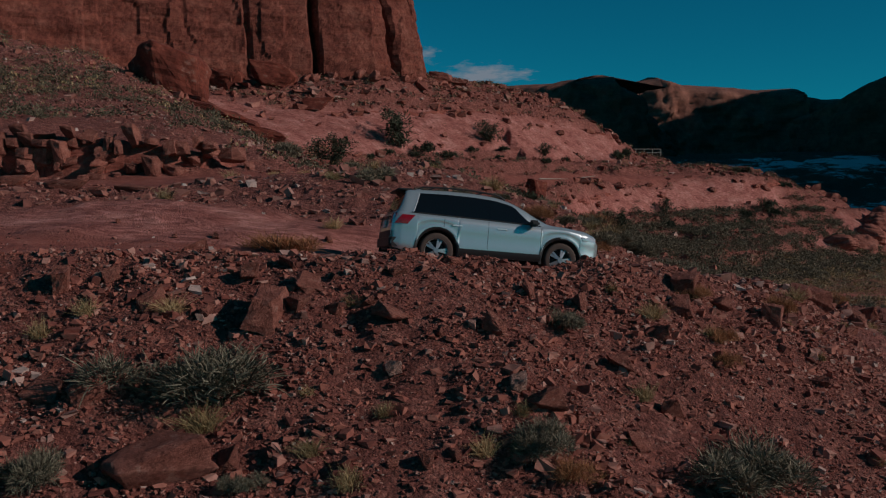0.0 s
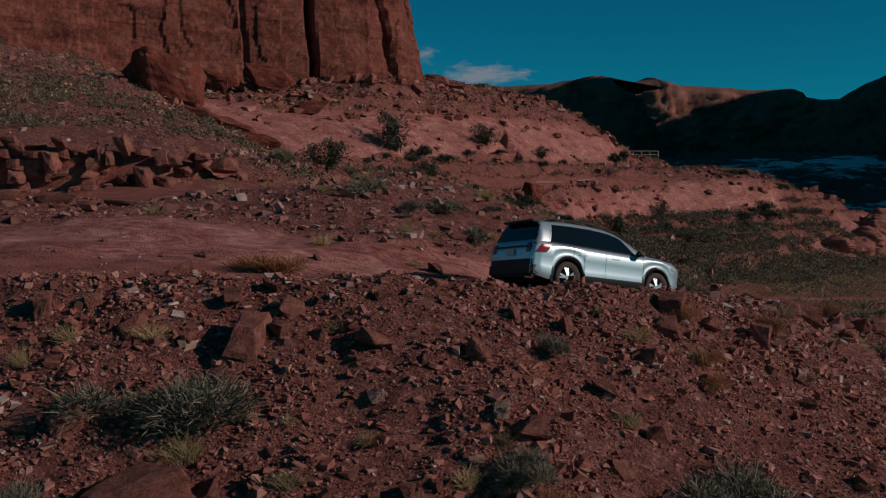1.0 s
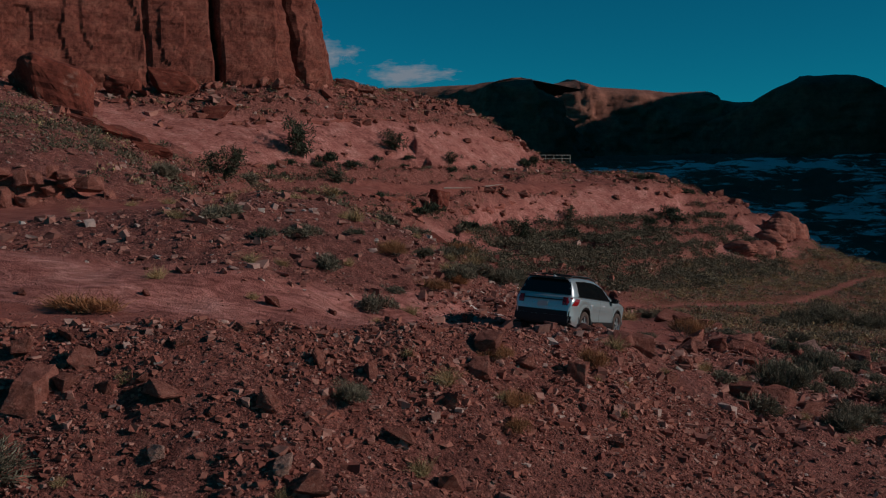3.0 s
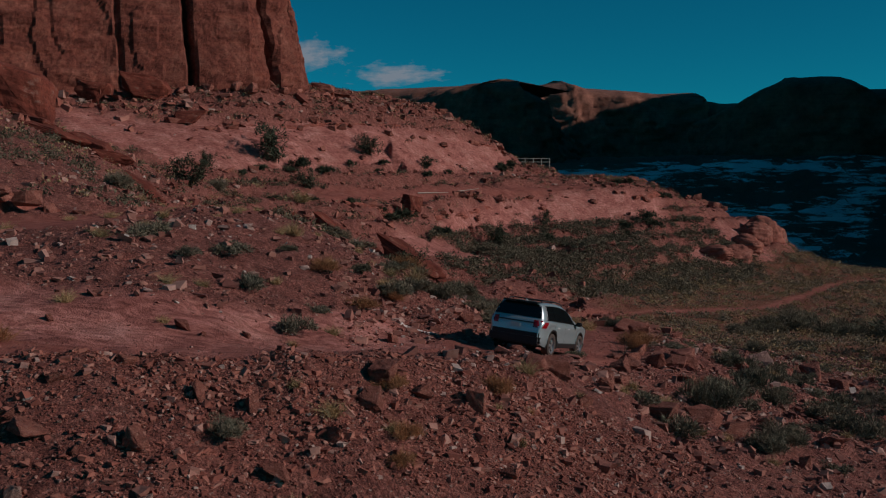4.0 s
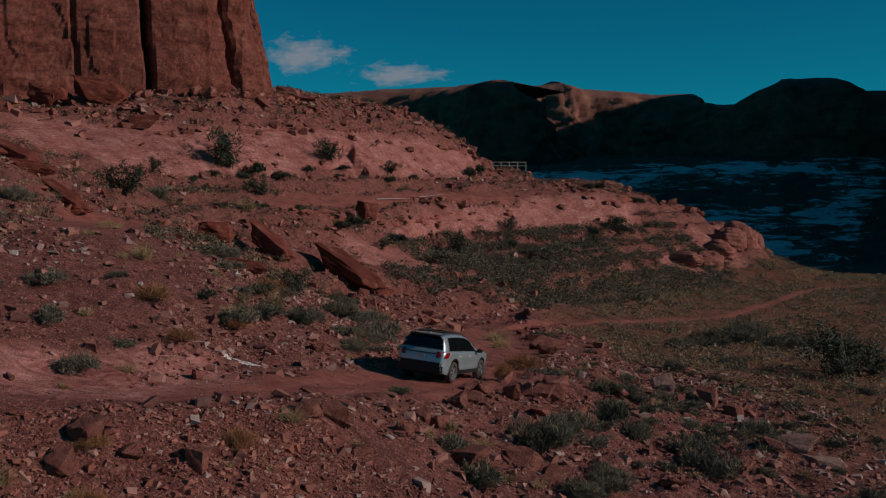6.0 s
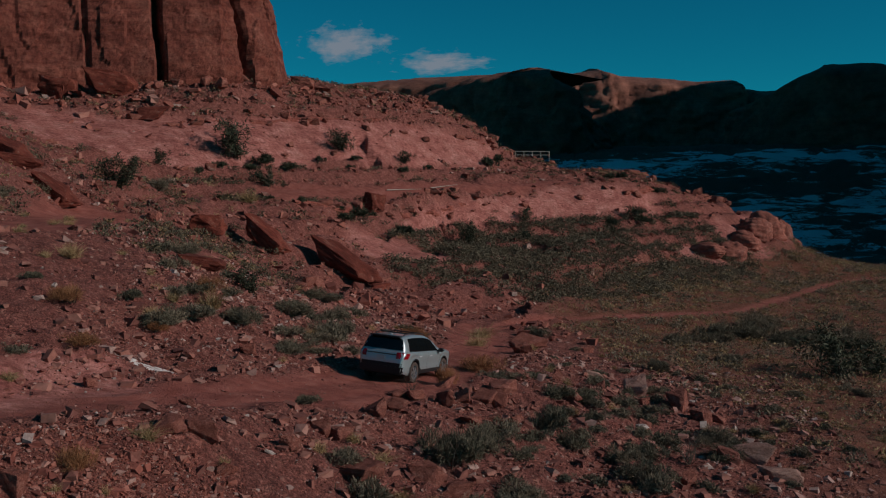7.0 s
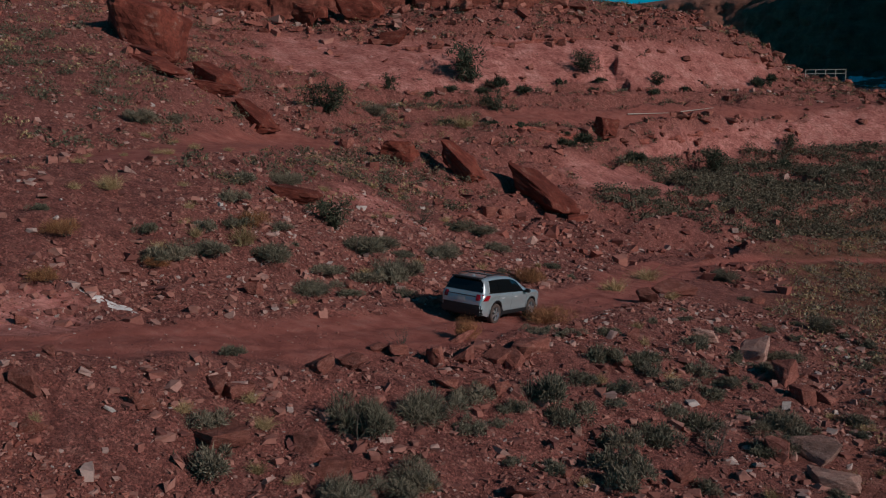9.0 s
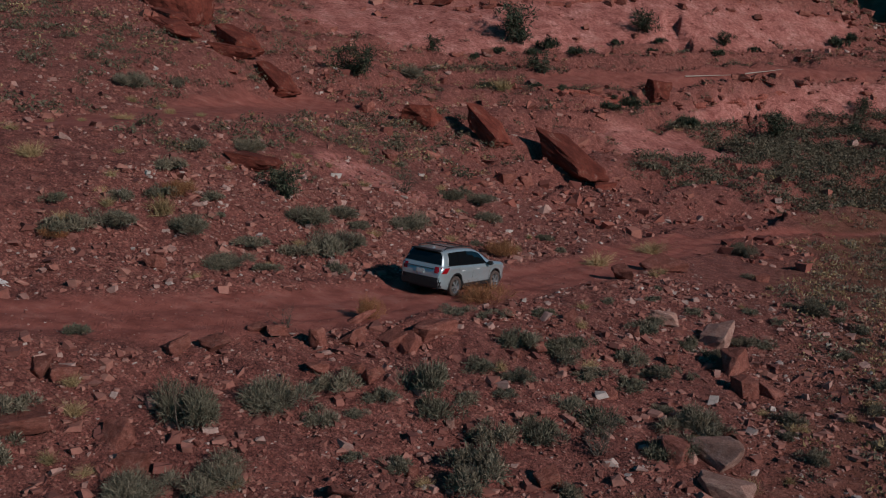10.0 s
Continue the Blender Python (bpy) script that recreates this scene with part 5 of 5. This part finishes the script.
# two clouds over the ridge, so far off that they do not shift
def cloud_material():
    k = Nodes("cloud", 1.0)
    grad = k.t.nodes.new("ShaderNodeTexGradient")
    grad.gradient_type = "SPHERICAL"
    k.link(k.where, grad.inputs[0])
    nz = k.noise(2.6, 8, 0.62)
    dens = k.ramp(k.math("ADD", k.math("MULTIPLY", grad.outputs["Fac"], 0.9), k.math("MULTIPLY", k.math("SUBTRACT", nz, 0.5), 1.6)), [(0.28, (0, 0, 0)), (0.75, (1, 1, 1))])
    # black base: the sunlit white of the cloud is put in as emission
    k.colour((0.0, 0.0, 0.0))
    k.b.inputs["Specular IOR Level"].default_value = 0.0
    k.b.inputs["Emission Color"].default_value = (0.62, 0.66, 0.70, 1)
    k.b.inputs["Emission Strength"].default_value = 0.75
    k.link(k.math("MULTIPLY", dens, 0.8), k.b.inputs["Alpha"])
    return k.m


CLOUD = cloud_material()
for x, z, w, h in ((120, 370, 200, 52), (-160, 425, 190, 80)):
    bm = bmesh.new()
    for q in ((-1, 0, -1), (1, 0, -1), (1, 0, 1), (-1, 0, 1)):
        bm.verts.new(q)
    bm.faces.new(bm.verts)
    cl = part("backdrop_cloud", bm, CLOUD)
    cl.matrix_world = pose(x, 3000, z) @ Matrix.Diagonal((w, 1, h, 1))
    tagged(cl, "small white cloud low over the ridge", "cloud", kind="structure")


# ---- the car: silver five-door sport utility, x forward, y to its left, wheels on z = 0 ----
def paint_material():
    k = Nodes("silver_paint", 0.36, 0.62)
    flake = k.ramp(k.noise(900, 2, 0.5), [(0.3, (0.50, 0.59, 0.61)), (0.7, (0.60, 0.68, 0.70))])
    dust = k.math("MULTIPLY", k.noise(2.2, 6, 0.65), 0.14)
    k.colour(k.mix(dust, flake, (0.36, 0.25, 0.20)))
    k.b.inputs["Coat Weight"].default_value, k.b.inputs["Coat Roughness"].default_value = 1.0, 0.03
    k.b.inputs["Specular IOR Level"].default_value = 0.5
    return k.m


PAINT = paint_material()
BLACK = plain("black_plastic", (0.018, 0.018, 0.019), 0.55, spec=0.4)
GLASS = plain("tinted_glass", (0.006, 0.007, 0.008), 0.04, spec=0.6)
RUBBER = plain("tyre_rubber", (0.085, 0.062, 0.052), 0.85, spec=0.2)
ALLOY = plain("grey_alloy", (0.42, 0.42, 0.42), 0.32, 0.7)
CHROME = plain("chrome", (0.75, 0.76, 0.78), 0.12, 1.0)
RED_LENS = plain("red_lens", (0.30, 0.003, 0.008), 0.2, coat=0.6)
CLEAR_LENS = plain("clear_lens", (0.6, 0.62, 0.64), 0.08, 0.3, coat=1.0)
HANDLE = plain("bright_silver", (0.8, 0.8, 0.8), 0.3, 0.3)
SEAM = plain("dark_gap", (0.01, 0.01, 0.01), 0.9)
PLATE = plain("plate_white", (0.55, 0.55, 0.53), 0.5)

TOP = [(-2.42, 0.60), (-2.405, 0.98), (-2.36, 1.12), (-2.29, 1.19), (-2.12, 1.63), (-2.06, 1.67), (-1.8, 1.695), (-1.2, 1.72), (-0.6, 1.715), (-0.1, 1.675), (0.2, 1.60), (0.4, 1.52), (1.06, 1.165), (1.18, 1.135), (1.5, 1.115), (2.0, 1.055), (2.24, 0.98), (2.36, 0.85), (2.43, 0.60)]
WIDE = [(-2.42, 0.80), (-2.36, 0.875), (-2.2, 0.925), (-1.9, 0.955), (-1.0, 0.965), (0.8, 0.965), (1.6, 0.955), (2.0, 0.915), (2.24, 0.82), (2.36, 0.68), (2.43, 0.50)]
AXLES, ARCH, HUB = (-1.41, 1.41), 0.455, 0.375


def curve(pts, x):
    return float(np.interp(x, [p[0] for p in pts], [p[1] for p in pts]))


def sill(x):
    low = 0.30 if abs(x) < 2.0 else 0.30 + 0.25 * (abs(x) - 2.0)
    for a in AXLES:
        if abs(x - a) < ARCH:
            low = max(low, HUB + math.sqrt(ARCH**2 - (x - a) ** 2) - 0.005)
    return low


def section(x):
    """Half of the outline at x, from the sill up to the middle of the roof."""
    top, wide, low = curve(TOP, x), curve(WIDE, x), sill(x)
    belt = min(1.10 + 0.022 * (-x), top - 0.05)
    cabin = max(0.0, min(1.0, (top - belt - 0.05) / 0.5))
    crown = 0.655 * cabin + (wide - 0.10) * (1 - cabin)
    edge = belt + (top - belt) * (0.94 if cabin > 0.5 else 0.75 + 0.19 * cabin)
    low = min(low, belt - 0.06)
    pts = [(wide - 0.055, low), (wide - 0.004, low + 0.16 * (belt - low)), (wide - 0.034, low + 0.34 * (belt - low)), (wide - 0.012, low + 0.62 * (belt - low)), (wide, low + 0.84 * (belt - low)), (wide - 0.03, belt - 0.012), (wide - 0.055, belt)]
    a, b = (wide - 0.055, belt), (crown, edge)
    for f in (0.06, 0.5, 0.94):
        bow = 0.025 * math.sin(math.pi * f) * cabin
        pts.append((a[0] + (b[0] - a[0]) * f + bow, a[1] + (b[1] - a[1]) * f))
    pts += [(crown - 0.035, edge + 0.55 * (top - edge)), (crown * 0.75, edge + 0.86 * (top - edge)), (crown * 0.4, top - 0.008), (0.0, top)]
    return pts


STATIONS = sorted({round(v, 4) for v in [-2.42, -2.412, -2.40, -2.38, -2.36, -2.33, -2.29, -2.25, -2.21, -2.17, -2.12, -2.09, -2.06, -2.0, 2.2, 2.24, 2.28, 2.32, 2.36, 2.39, 2.41, 2.43]
                   + [a + ARCH * math.cos(math.pi * k / 22) for a in AXLES for k in range(23)] + [a + s * (ARCH + 0.002) for a in AXLES for s in (-1, 1)] + [i * 0.07 - 1.95 for i in range(60)]})


def shell(bm):
    rows = []
    for x in STATIONS:
        half = section(x)
        ring = [bm.verts.new((x, -y, z)) for y, z in half] + [bm.verts.new((x, y, z)) for y, z in half[-2::-1]]
        rows.append(ring)
    for a, b in zip(rows, rows[1:]):
        for i in range(len(a) - 1):
            bm.faces.new((a[i], b[i], b[i + 1], a[i + 1])).smooth = True
    for r in (rows[0], rows[-1]):
        bm.faces.new(r)


def on_side(x, f, side, proud=0.006):
    """A point on the side window surface: f from the belt (0) to the roof edge (1)."""
    half = section(x)
    line = half[6:10]
    f = max(0.0, min(1.0, f)) * 3
    i = min(2, int(f))
    (y0, z0), (y1, z1) = line[i], line[i + 1]
    y, z = y0 + (y1 - y0) * (f - i), z0 + (z1 - z0) * (f - i)
    return Vector((x, side * (y + proud), z + proud * 0.35))


def side_pane(bm, x0, x1, side, low=0.10, high=0.93, rake0=0.0, rake1=0.0, n=10, m=6):
    """A curved pane; rake slants its rear and front edges."""
    g = []
    for i in range(n + 1):
        row = []
        for j in range(m + 1):
            f = low + (high - low) * j / m
            a, b = x0 + rake0 * j / m, x1 + rake1 * j / m
            row.append(bm.verts.new(on_side(a + (b - a) * i / n, f, side)))
        g.append(row)
    for i in range(n):
        for j in range(m):
            q = (g[i][j], g[i + 1][j], g[i + 1][j + 1], g[i][j + 1])
            bm.faces.new(q if side < 0 else q[::-1]).smooth = True


def top_pane(bm, x0, x1, narrow, proud=0.006, n=10, m=12):
    """A pane on the sloping front or rear of the cabin."""
    g = []
    for i in range(n + 1):
        x = x0 + (x1 - x0) * i / n
        half = section(x)[9:]
        row = []
        for j in range(m + 1):
            s = 2 * j / m - 1
            y = abs(s) * (half[0][0] - narrow)
            z = float(np.interp(y, [p[0] for p in half[::-1]], [p[1] for p in half[::-1]]))
            row.append(bm.verts.new((x + math.copysign(proud, x), s * (half[0][0] - narrow), z + proud)))
        g.append(row)
    for i in range(n):
        for j in range(m):
            bm.faces.new((g[i][j], g[i + 1][j], g[i + 1][j + 1], g[i][j + 1])).smooth = True


def block(bm, x0, x1, y0, y1, z0, z1, bevel=0.02):
    made = bmesh.ops.create_cube(bm, size=1.0)["verts"]
    for v in made:
        v.co = Vector(((x0 + x1) / 2 + v.co.x * (x1 - x0), (y0 + y1) / 2 + v.co.y * (y1 - y0), (z0 + z1) / 2 + v.co.z * (z1 - z0)))
    if bevel:
        edges = list({e for v in made for e in v.link_edges})
        bmesh.ops.bevel(bm, geom=edges, offset=bevel, segments=2, affect="EDGES", clamp_overlap=True)


def skin_patch(bm, x0, x1, z0, z1, side, proud=0.008, n=8, m=5, slant=0.0):
    """A patch that follows the body's flank."""
    g = []
    for i in range(n + 1):
        row = []
        for j in range(m + 1):
            x = x0 + (x1 - x0) * i / n + slant * j / m
            z = z0 + (z1 - z0) * j / m
            half = section(x)
            y = float(np.interp(z, [p[1] for p in half[:7]], [p[0] for p in half[:7]]))
            row.append(bm.verts.new((x, side * (y + proud), z)))
        g.append(row)
    for i in range(n):
        for j in range(m):
            q = (g[i][j], g[i + 1][j], g[i + 1][j + 1], g[i][j + 1])
            bm.faces.new(q if side < 0 else q[::-1]).smooth = True


def tail_patch(bm, y0, y1, z0, z1, proud=0.012, n=8, m=6):
    """A patch that follows the tail."""
    zs, xs = [p[1] for p in TOP[:5]], [p[0] for p in TOP[:5]]
    g = []
    for i in range(n + 1):
        y = y0 + (y1 - y0) * i / n
        row = []
        for j in range(m + 1):
            z = z0 + (z1 - z0) * j / m
            x = float(np.interp(z, zs, xs))
            x = x + 0.05 * max(0, abs(y) - 0.72) / 0.13
            row.append(bm.verts.new((x - proud, y, z)))
        g.append(row)
    for i in range(n):
        for j in range(m):
            bm.faces.new((g[i][j], g[i][j + 1], g[i + 1][j + 1], g[i + 1][j]) if y1 > y0 else (g[i][j], g[i + 1][j], g[i + 1][j + 1], g[i][j + 1])).smooth = True


def wheel(parent, x, side):
    hub = new("wheel")
    hub.parent = parent
    hub.matrix_basis = pose(x, side * 0.83, HUB)
    bm = bmesh.new()
    prof = [(0.255, -0.11), (0.33, -0.125), (0.362, -0.112), (0.375, -0.085), (0.375, 0.085), (0.362, 0.112), (0.33, 0.125), (0.255, 0.11)]
    n = 48
    rings = [[bm.verts.new(((r + (0.006 if 2 < k < 5 and i % 2 else 0)) * math.cos(2 * math.pi * i / n), w, (r + (0.006 if 2 < k < 5 and i % 2 else 0)) * math.sin(2 * math.pi * i / n))) for k, (r, w) in enumerate(prof)] for i in range(n)]
    for i in range(n):
        a, b = rings[i], rings[(i + 1) % n]
        for k in range(len(prof) - 1):
            bm.faces.new((a[k], b[k], b[k + 1], a[k + 1])).smooth = k not in (3,)
    part("tyre", bm, RUBBER, hub)
    bm = bmesh.new()
    prof = [(0.262, 0.115), (0.250, 0.10), (0.235, 0.04), (0.235, -0.11)]
    rings = [[bm.verts.new((r * math.cos(2 * math.pi * i / n), side * w, r * math.sin(2 * math.pi * i / n))) for r, w in prof] for i in range(n)]
    for i in range(n):
        a, b = rings[i], rings[(i + 1) % n]
        for k in range(3):
            bm.faces.new((a[k], b[k], b[k + 1], a[k + 1])).smooth = True
    for s in range(5):
        for d in (-0.16, 0.16):
            a0, a1 = 2 * math.pi * s / 5 + d * 0.6, 2 * math.pi * s / 5 + d
            quad = []
            for r, a, half in ((0.055, a0, 0.022), (0.248, a1, 0.024)):
                for sg in (-1, 1):
                    for w in (0.075 + 0.03 * (r < 0.1), 0.03):
                        quad.append(bm.verts.new((r * math.cos(a) - sg * half * math.sin(a), side * w, r * math.sin(a) + sg * half * math.cos(a))))
            for f in ((0, 2, 6, 4), (1, 5, 7, 3), (0, 4, 5, 1), (2, 3, 7, 6)):
                bm.faces.new([quad[k] for k in f])
    made = bmesh.ops.create_cone(bm, cap_ends=True, segments=20, radius1=0.07, radius2=0.06, depth=0.05, matrix=Matrix.Translation((0, side * 0.085, 0)) @ pose(0, 0, 0, 90))
    bmesh.ops.recalc_face_normals(bm, faces=bm.faces[:])
    part("rim", bm, ALLOY, hub, "dark grey five-spoke alloy rim")
    bm = bmesh.new()
    bmesh.ops.create_cone(bm, cap_ends=True, segments=28, radius1=0.2, radius2=0.2, depth=0.03, matrix=Matrix.Translation((0, side * -0.02, 0)) @ pose(0, 0, 0, 90))
    part("brake_disc", bm, BLACK, hub)
    return hub


def build_car():
    car = new("car")
    tagged(car, "silver-blue sport utility car driving down the dirt road", "car")
    bm = bmesh.new()
    shell(bm)
    bmesh.ops.recalc_face_normals(bm, faces=bm.faces[:])
    body = part("body", bm, PAINT, car)
    bm = bmesh.new()
    block(bm, -2.2, 2.2, -0.62, 0.62, 0.26, 0.75, 0.03)
    block(bm, -0.9, 0.9, -0.86, 0.86, 0.28, 0.70, 0.03)
    part("underbody", bm, SEAM, car, "dark underbody")
    for side in (-1, 1):
        for x0, x1, r0, r1, what in ((-1.97, -1.275, 0.18, 0.05, "rear_quarter_window"), (-1.255, -0.29, 0.05, 0.03, "rear_door_window"), (-0.26, 0.96, 0.03, -0.62, "front_door_window")):
            bm = bmesh.new()
            side_pane(bm, x0, x1, side, rake0=r0, rake1=r1)
            part(what, bm, GLASS, car, "dark tinted side window")
        bm = bmesh.new()
        side_pane(bm, -1.98, 0.90, side, low=0.09, high=0.955, rake0=0.16, rake1=-0.60, n=40)
        for v in bm.verts:
            v.co.y -= side * 0.0035
        part("window_surround", bm, GLASS, car, "gloss black window surround")
        bm = bmesh.new()
        for i in range(24):
            a, b = -2.0 + 2.92 * i / 24, -2.0 + 2.92 * (i + 1) / 24
            p, q = on_side(a, 0.085, side, 0.012), on_side(b, 0.085, side, 0.012)
            v = [bm.verts.new(w) for w in (p, q, q + Vector((0, 0, 0.018)), p + Vector((0, 0, 0.018)))]
            bm.faces.new(v)
        part("window_trim", bm, BLACK, car)
        bm = bmesh.new()
        for i in range(6):
            p, q = (on_side(-2.0 + 0.18 * f, 0.1 + 0.84 * f, side, 0.012) for f in (i / 6, (i + 1) / 6))
            v = [bm.verts.new(w) for w in (p - Vector((0.012, 0, 0)), p + Vector((0.012, 0, 0)), q + Vector((0.012, 0, 0)), q - Vector((0.012, 0, 0)))]
            bm.faces.new(v)
        part("pillar_trim", bm, HANDLE, car, "bright silver pillar trim")
        for x in (-0.28, 0.93, -1.27):
            bm = bmesh.new()
            skin_patch(bm, x - 0.004, x + 0.004, 0.48 if x > -1 else 0.9, 1.08, side, 0.002, 1, 10)
            part("door_gap", bm, SEAM, car)
        for x in (-0.98, 0.03):
            bm = bmesh.new()
            block(bm, x - 0.12, x + 0.12, side * 0.955 - 0.022, side * 0.955 + 0.022, 0.925, 0.96, 0.012)
            part("door_handle", bm, HANDLE, car, "bright silver door handle")
        for a in AXLES:
            bm = bmesh.new()
            n = 26
            prev = None
            for i in range(n + 1):
                ang = math.pi * (-0.08 + 1.16 * i / n)
                ring = []
                for r in (ARCH - 0.012, ARCH + 0.055):
                    x, z = a + r * math.cos(ang), HUB + r * math.sin(ang)
                    w = curve(WIDE, x)
                    half = section(a + (ARCH + 0.06) * (1 if x > a else -1))
                    y = float(np.interp(z, [p[1] for p in half[:7]], [p[0] for p in half[:7]]))
                    ring.append(bm.verts.new((x, side * (min(y, w) + 0.014), z)))
                ring.append(bm.verts.new((ring[0].co.x, side * 0.70, ring[0].co.z)))
                if prev:
                    for k, l in ((0, 1), (0, 2)):
                        bm.faces.new((prev[k], ring[k], ring[l], prev[l])).smooth = True
                prev = ring
            bmesh.ops.recalc_face_normals(bm, faces=bm.faces[:])
            part("wheel_arch", bm, BLACK, car, "black plastic wheel arch")
        bm = bmesh.new()
        skin_patch(bm, -0.94, 0.94, 0.30, 0.46, side, 0.018, 10, 3)
        part("sill_cladding", bm, BLACK, car, "black plastic sill")
        bm = bmesh.new()
        skin_patch(bm, -2.36, -2.08, 0.90, 1.10, side, 0.012, 8, 4, slant=0.16)
        tail_patch(bm, side * 0.60, side * 0.87, 0.90, 1.13)
        bmesh.ops.recalc_face_normals(bm, faces=bm.faces[:])
        part("tail_light", bm, RED_LENS, car, "glossy red wedge-shaped tail light")
        bm = bmesh.new()
        skin_patch(bm, 1.92, 2.33, 0.84, 0.93, side, 0.010, 8, 3, slant=-0.05)
        part("headlight", bm, CLEAR_LENS, car, "clear headlight")
        bm = bmesh.new()
        block(bm, 0.60, 0.82, side * 1.075 - 0.11, side * 1.075 + 0.11, 1.06, 1.20, 0.045)
        block(bm, 0.68, 0.76, side * 0.945 - 0.06, side * 0.945 + 0.06, 1.07, 1.11, 0.012)
        mirror = part("mirror", bm, BLACK, car, "black door mirror")
        bm = bmesh.new()
        last = None
        for i in range(17):
            x = -1.85 + 2.0 * i / 16
            z = curve(TOP, x) - 0.02 + 0.075 * min(1, 6 * math.sin(math.pi * (0.02 + 0.96 * i / 16)))
            p = Vector((x, side * 0.565, z))
            if last is not None:
                limb(bm, last, p, 0.02, 0.02, 6)
            last = p
        part("roof_rail", bm, BLACK, car, "black roof rail")
        bm = bmesh.new()
        limb(bm, (-2.43, side * 0.58, 0.34), (-2.2, side * 0.58, 0.34), 0.045, 0.045, 14)
        part("tailpipe", bm, CHROME, car, "chrome tailpipe")
    for x in (-1.45, -0.35):
        bm = bmesh.new()
        z = curve(TOP, x) + 0.06
        limb(bm, (x, -0.56, z), (x, 0.56, z), 0.02, 0.02, 8)
        part("crossbar", bm, BLACK, car, "black roof crossbar")
    bm = bmesh.new()
    top_pane(bm, -2.285, -2.115, 0.0)
    rear = part("rear_window", bm, GLASS, car, "dark tinted rear window")
    bm = bmesh.new()
    top_pane(bm, 0.38, 1.02, 0.05)
    part("windscreen", bm, GLASS, car, "dark windscreen")
    bm = bmesh.new()
    block(bm, -2.27, -1.96, -0.60, 0.60, 1.645, 1.695, 0.018)
    part("spoiler", bm, BLACK, car, "black roof spoiler")
    bm = bmesh.new()
    tail_patch(bm, 0.84, -0.84, 0.602, 0.74, 0.03)
    block(bm, -2.45, -2.05, -0.87, 0.87, 0.34, 0.66, 0.06)
    part("rear_bumper", bm, BLACK, car, "black lower rear bumper")
    bm = bmesh.new()
    block(bm, -2.442, -2.40, -0.62, 0.62, 1.03, 1.06, 0.008)
    part("tailgate_trim", bm, BLACK, car)
    bm = bmesh.new()
    block(bm, -2.44, -2.41, -0.16, 0.16, 0.83, 0.99, 0.006)
    part("number_plate", bm, PLATE, car, "plain white number plate")
    bm = bmesh.new()
    limb(bm, (-2.30, 0.0, 1.22), (-2.21, 0.36, 1.27), 0.012, 0.008)
    part("rear_wiper", bm, BLACK, car)
    bm = bmesh.new()
    v = [bm.verts.new(p) for p in ((-1.75, -0.03, 1.70), (-1.75, 0.03, 1.70), (-1.55, 0.012, 1.71), (-1.55, -0.012, 1.71), (-1.76, 0, 1.775))]
    for f in ((0, 1, 4), (1, 2, 4), (2, 3, 4), (3, 0, 4), (3, 2, 1, 0)):
        bm.faces.new([v[k] for k in f])
    part("antenna_fin", bm, PAINT, car)
    bm = bmesh.new()
    block(bm, 2.30, 2.47, -0.56, 0.56, 0.42, 0.62, 0.05)
    part("front_bumper", bm, BLACK, car, "black lower front bumper")
    bm = bmesh.new()
    block(bm, 2.30, 2.405, -0.50, 0.50, 0.66, 0.84, 0.03)
    part("grille", bm, BLACK, car, "black grille")
    wheels = [wheel(car, x, s) for x in AXLES for s in (-1, 1)]
    return car, wheels


car, wheels = build_car()

# way of the car: seconds, x, y, heading in degrees clockwise from +y
DRIVE = [(0.0, 1.0, 22.85, 78.0), (1.5, 5.25, 26.2, 50.0), (2.5, 7.75, 29.2, 37.0), (4.0, 10.6, 33.8, 31.0), (5.5, 12.75, 38.0, 28.5), (7.0, 14.2, 41.4, 24.5), (8.5, 15.05, 44.3, 18.5), (10.0, 15.65, 47.2, 11.5)]


def glide(t, column):
    """Smooth passage through the rows of DRIVE."""
    ts, vs = [r[0] for r in DRIVE], [r[column] for r in DRIVE]
    slopes = np.gradient(np.array(vs), np.array(ts))
    i = min(len(ts) - 2, max(0, int(np.searchsorted(ts, t, side="right")) - 1))
    h = ts[i + 1] - ts[i]
    f = (t - ts[i]) / h
    return (vs[i] * (1 + 2 * f) * (1 - f) ** 2 + vs[i + 1] * f * f * (3 - 2 * f) + h * slopes[i] * f * (1 - f) ** 2 - h * slopes[i + 1] * f * f * (1 - f))


def car_pose(t):
    """All four wheels on the road."""
    x, y, head = (glide(t, c) for c in (1, 2, 3))
    ahead, right = Vector((math.sin(radians(head)), math.cos(radians(head)))), Vector((math.cos(radians(head)), -math.sin(radians(head))))
    spots = [Vector((x, y)) + ahead * a * 1.41 + right * s * 0.83 for a in (1, -1) for s in (1, -1)]
    z = base_height([p.x for p in spots], [p.y for p in spots])
    f = Vector((ahead.x * 2.82, ahead.y * 2.82, (z[0] + z[1] - z[2] - z[3]) / 2)).normalized()
    l = Vector((-right.x * 1.66, -right.y * 1.66, (z[1] + z[3] - z[0] - z[2]) / 2)).normalized()
    u = f.cross(l).normalized()
    l = u.cross(f)
    m = Matrix((f, l, u)).transposed().to_4x4()
    m.translation = Vector((x, y, float(np.mean(z)) - 0.01))
    return m


def motions():
    times = [k / 10 for k in range(101)]
    poses = [car_pose(t) for t in times]
    walk(car, list(zip(times, poses)))
    run = [0.0]
    for a, b in zip(poses, poses[1:]):
        run.append(run[-1] + (b.translation - a.translation).length)
    for w in wheels:
        base = w.matrix_basis.copy()
        walk(w, [(t, base @ Matrix.Rotation(d / HUB, 4, "Y")) for t, d in zip(times, run)])


motions()
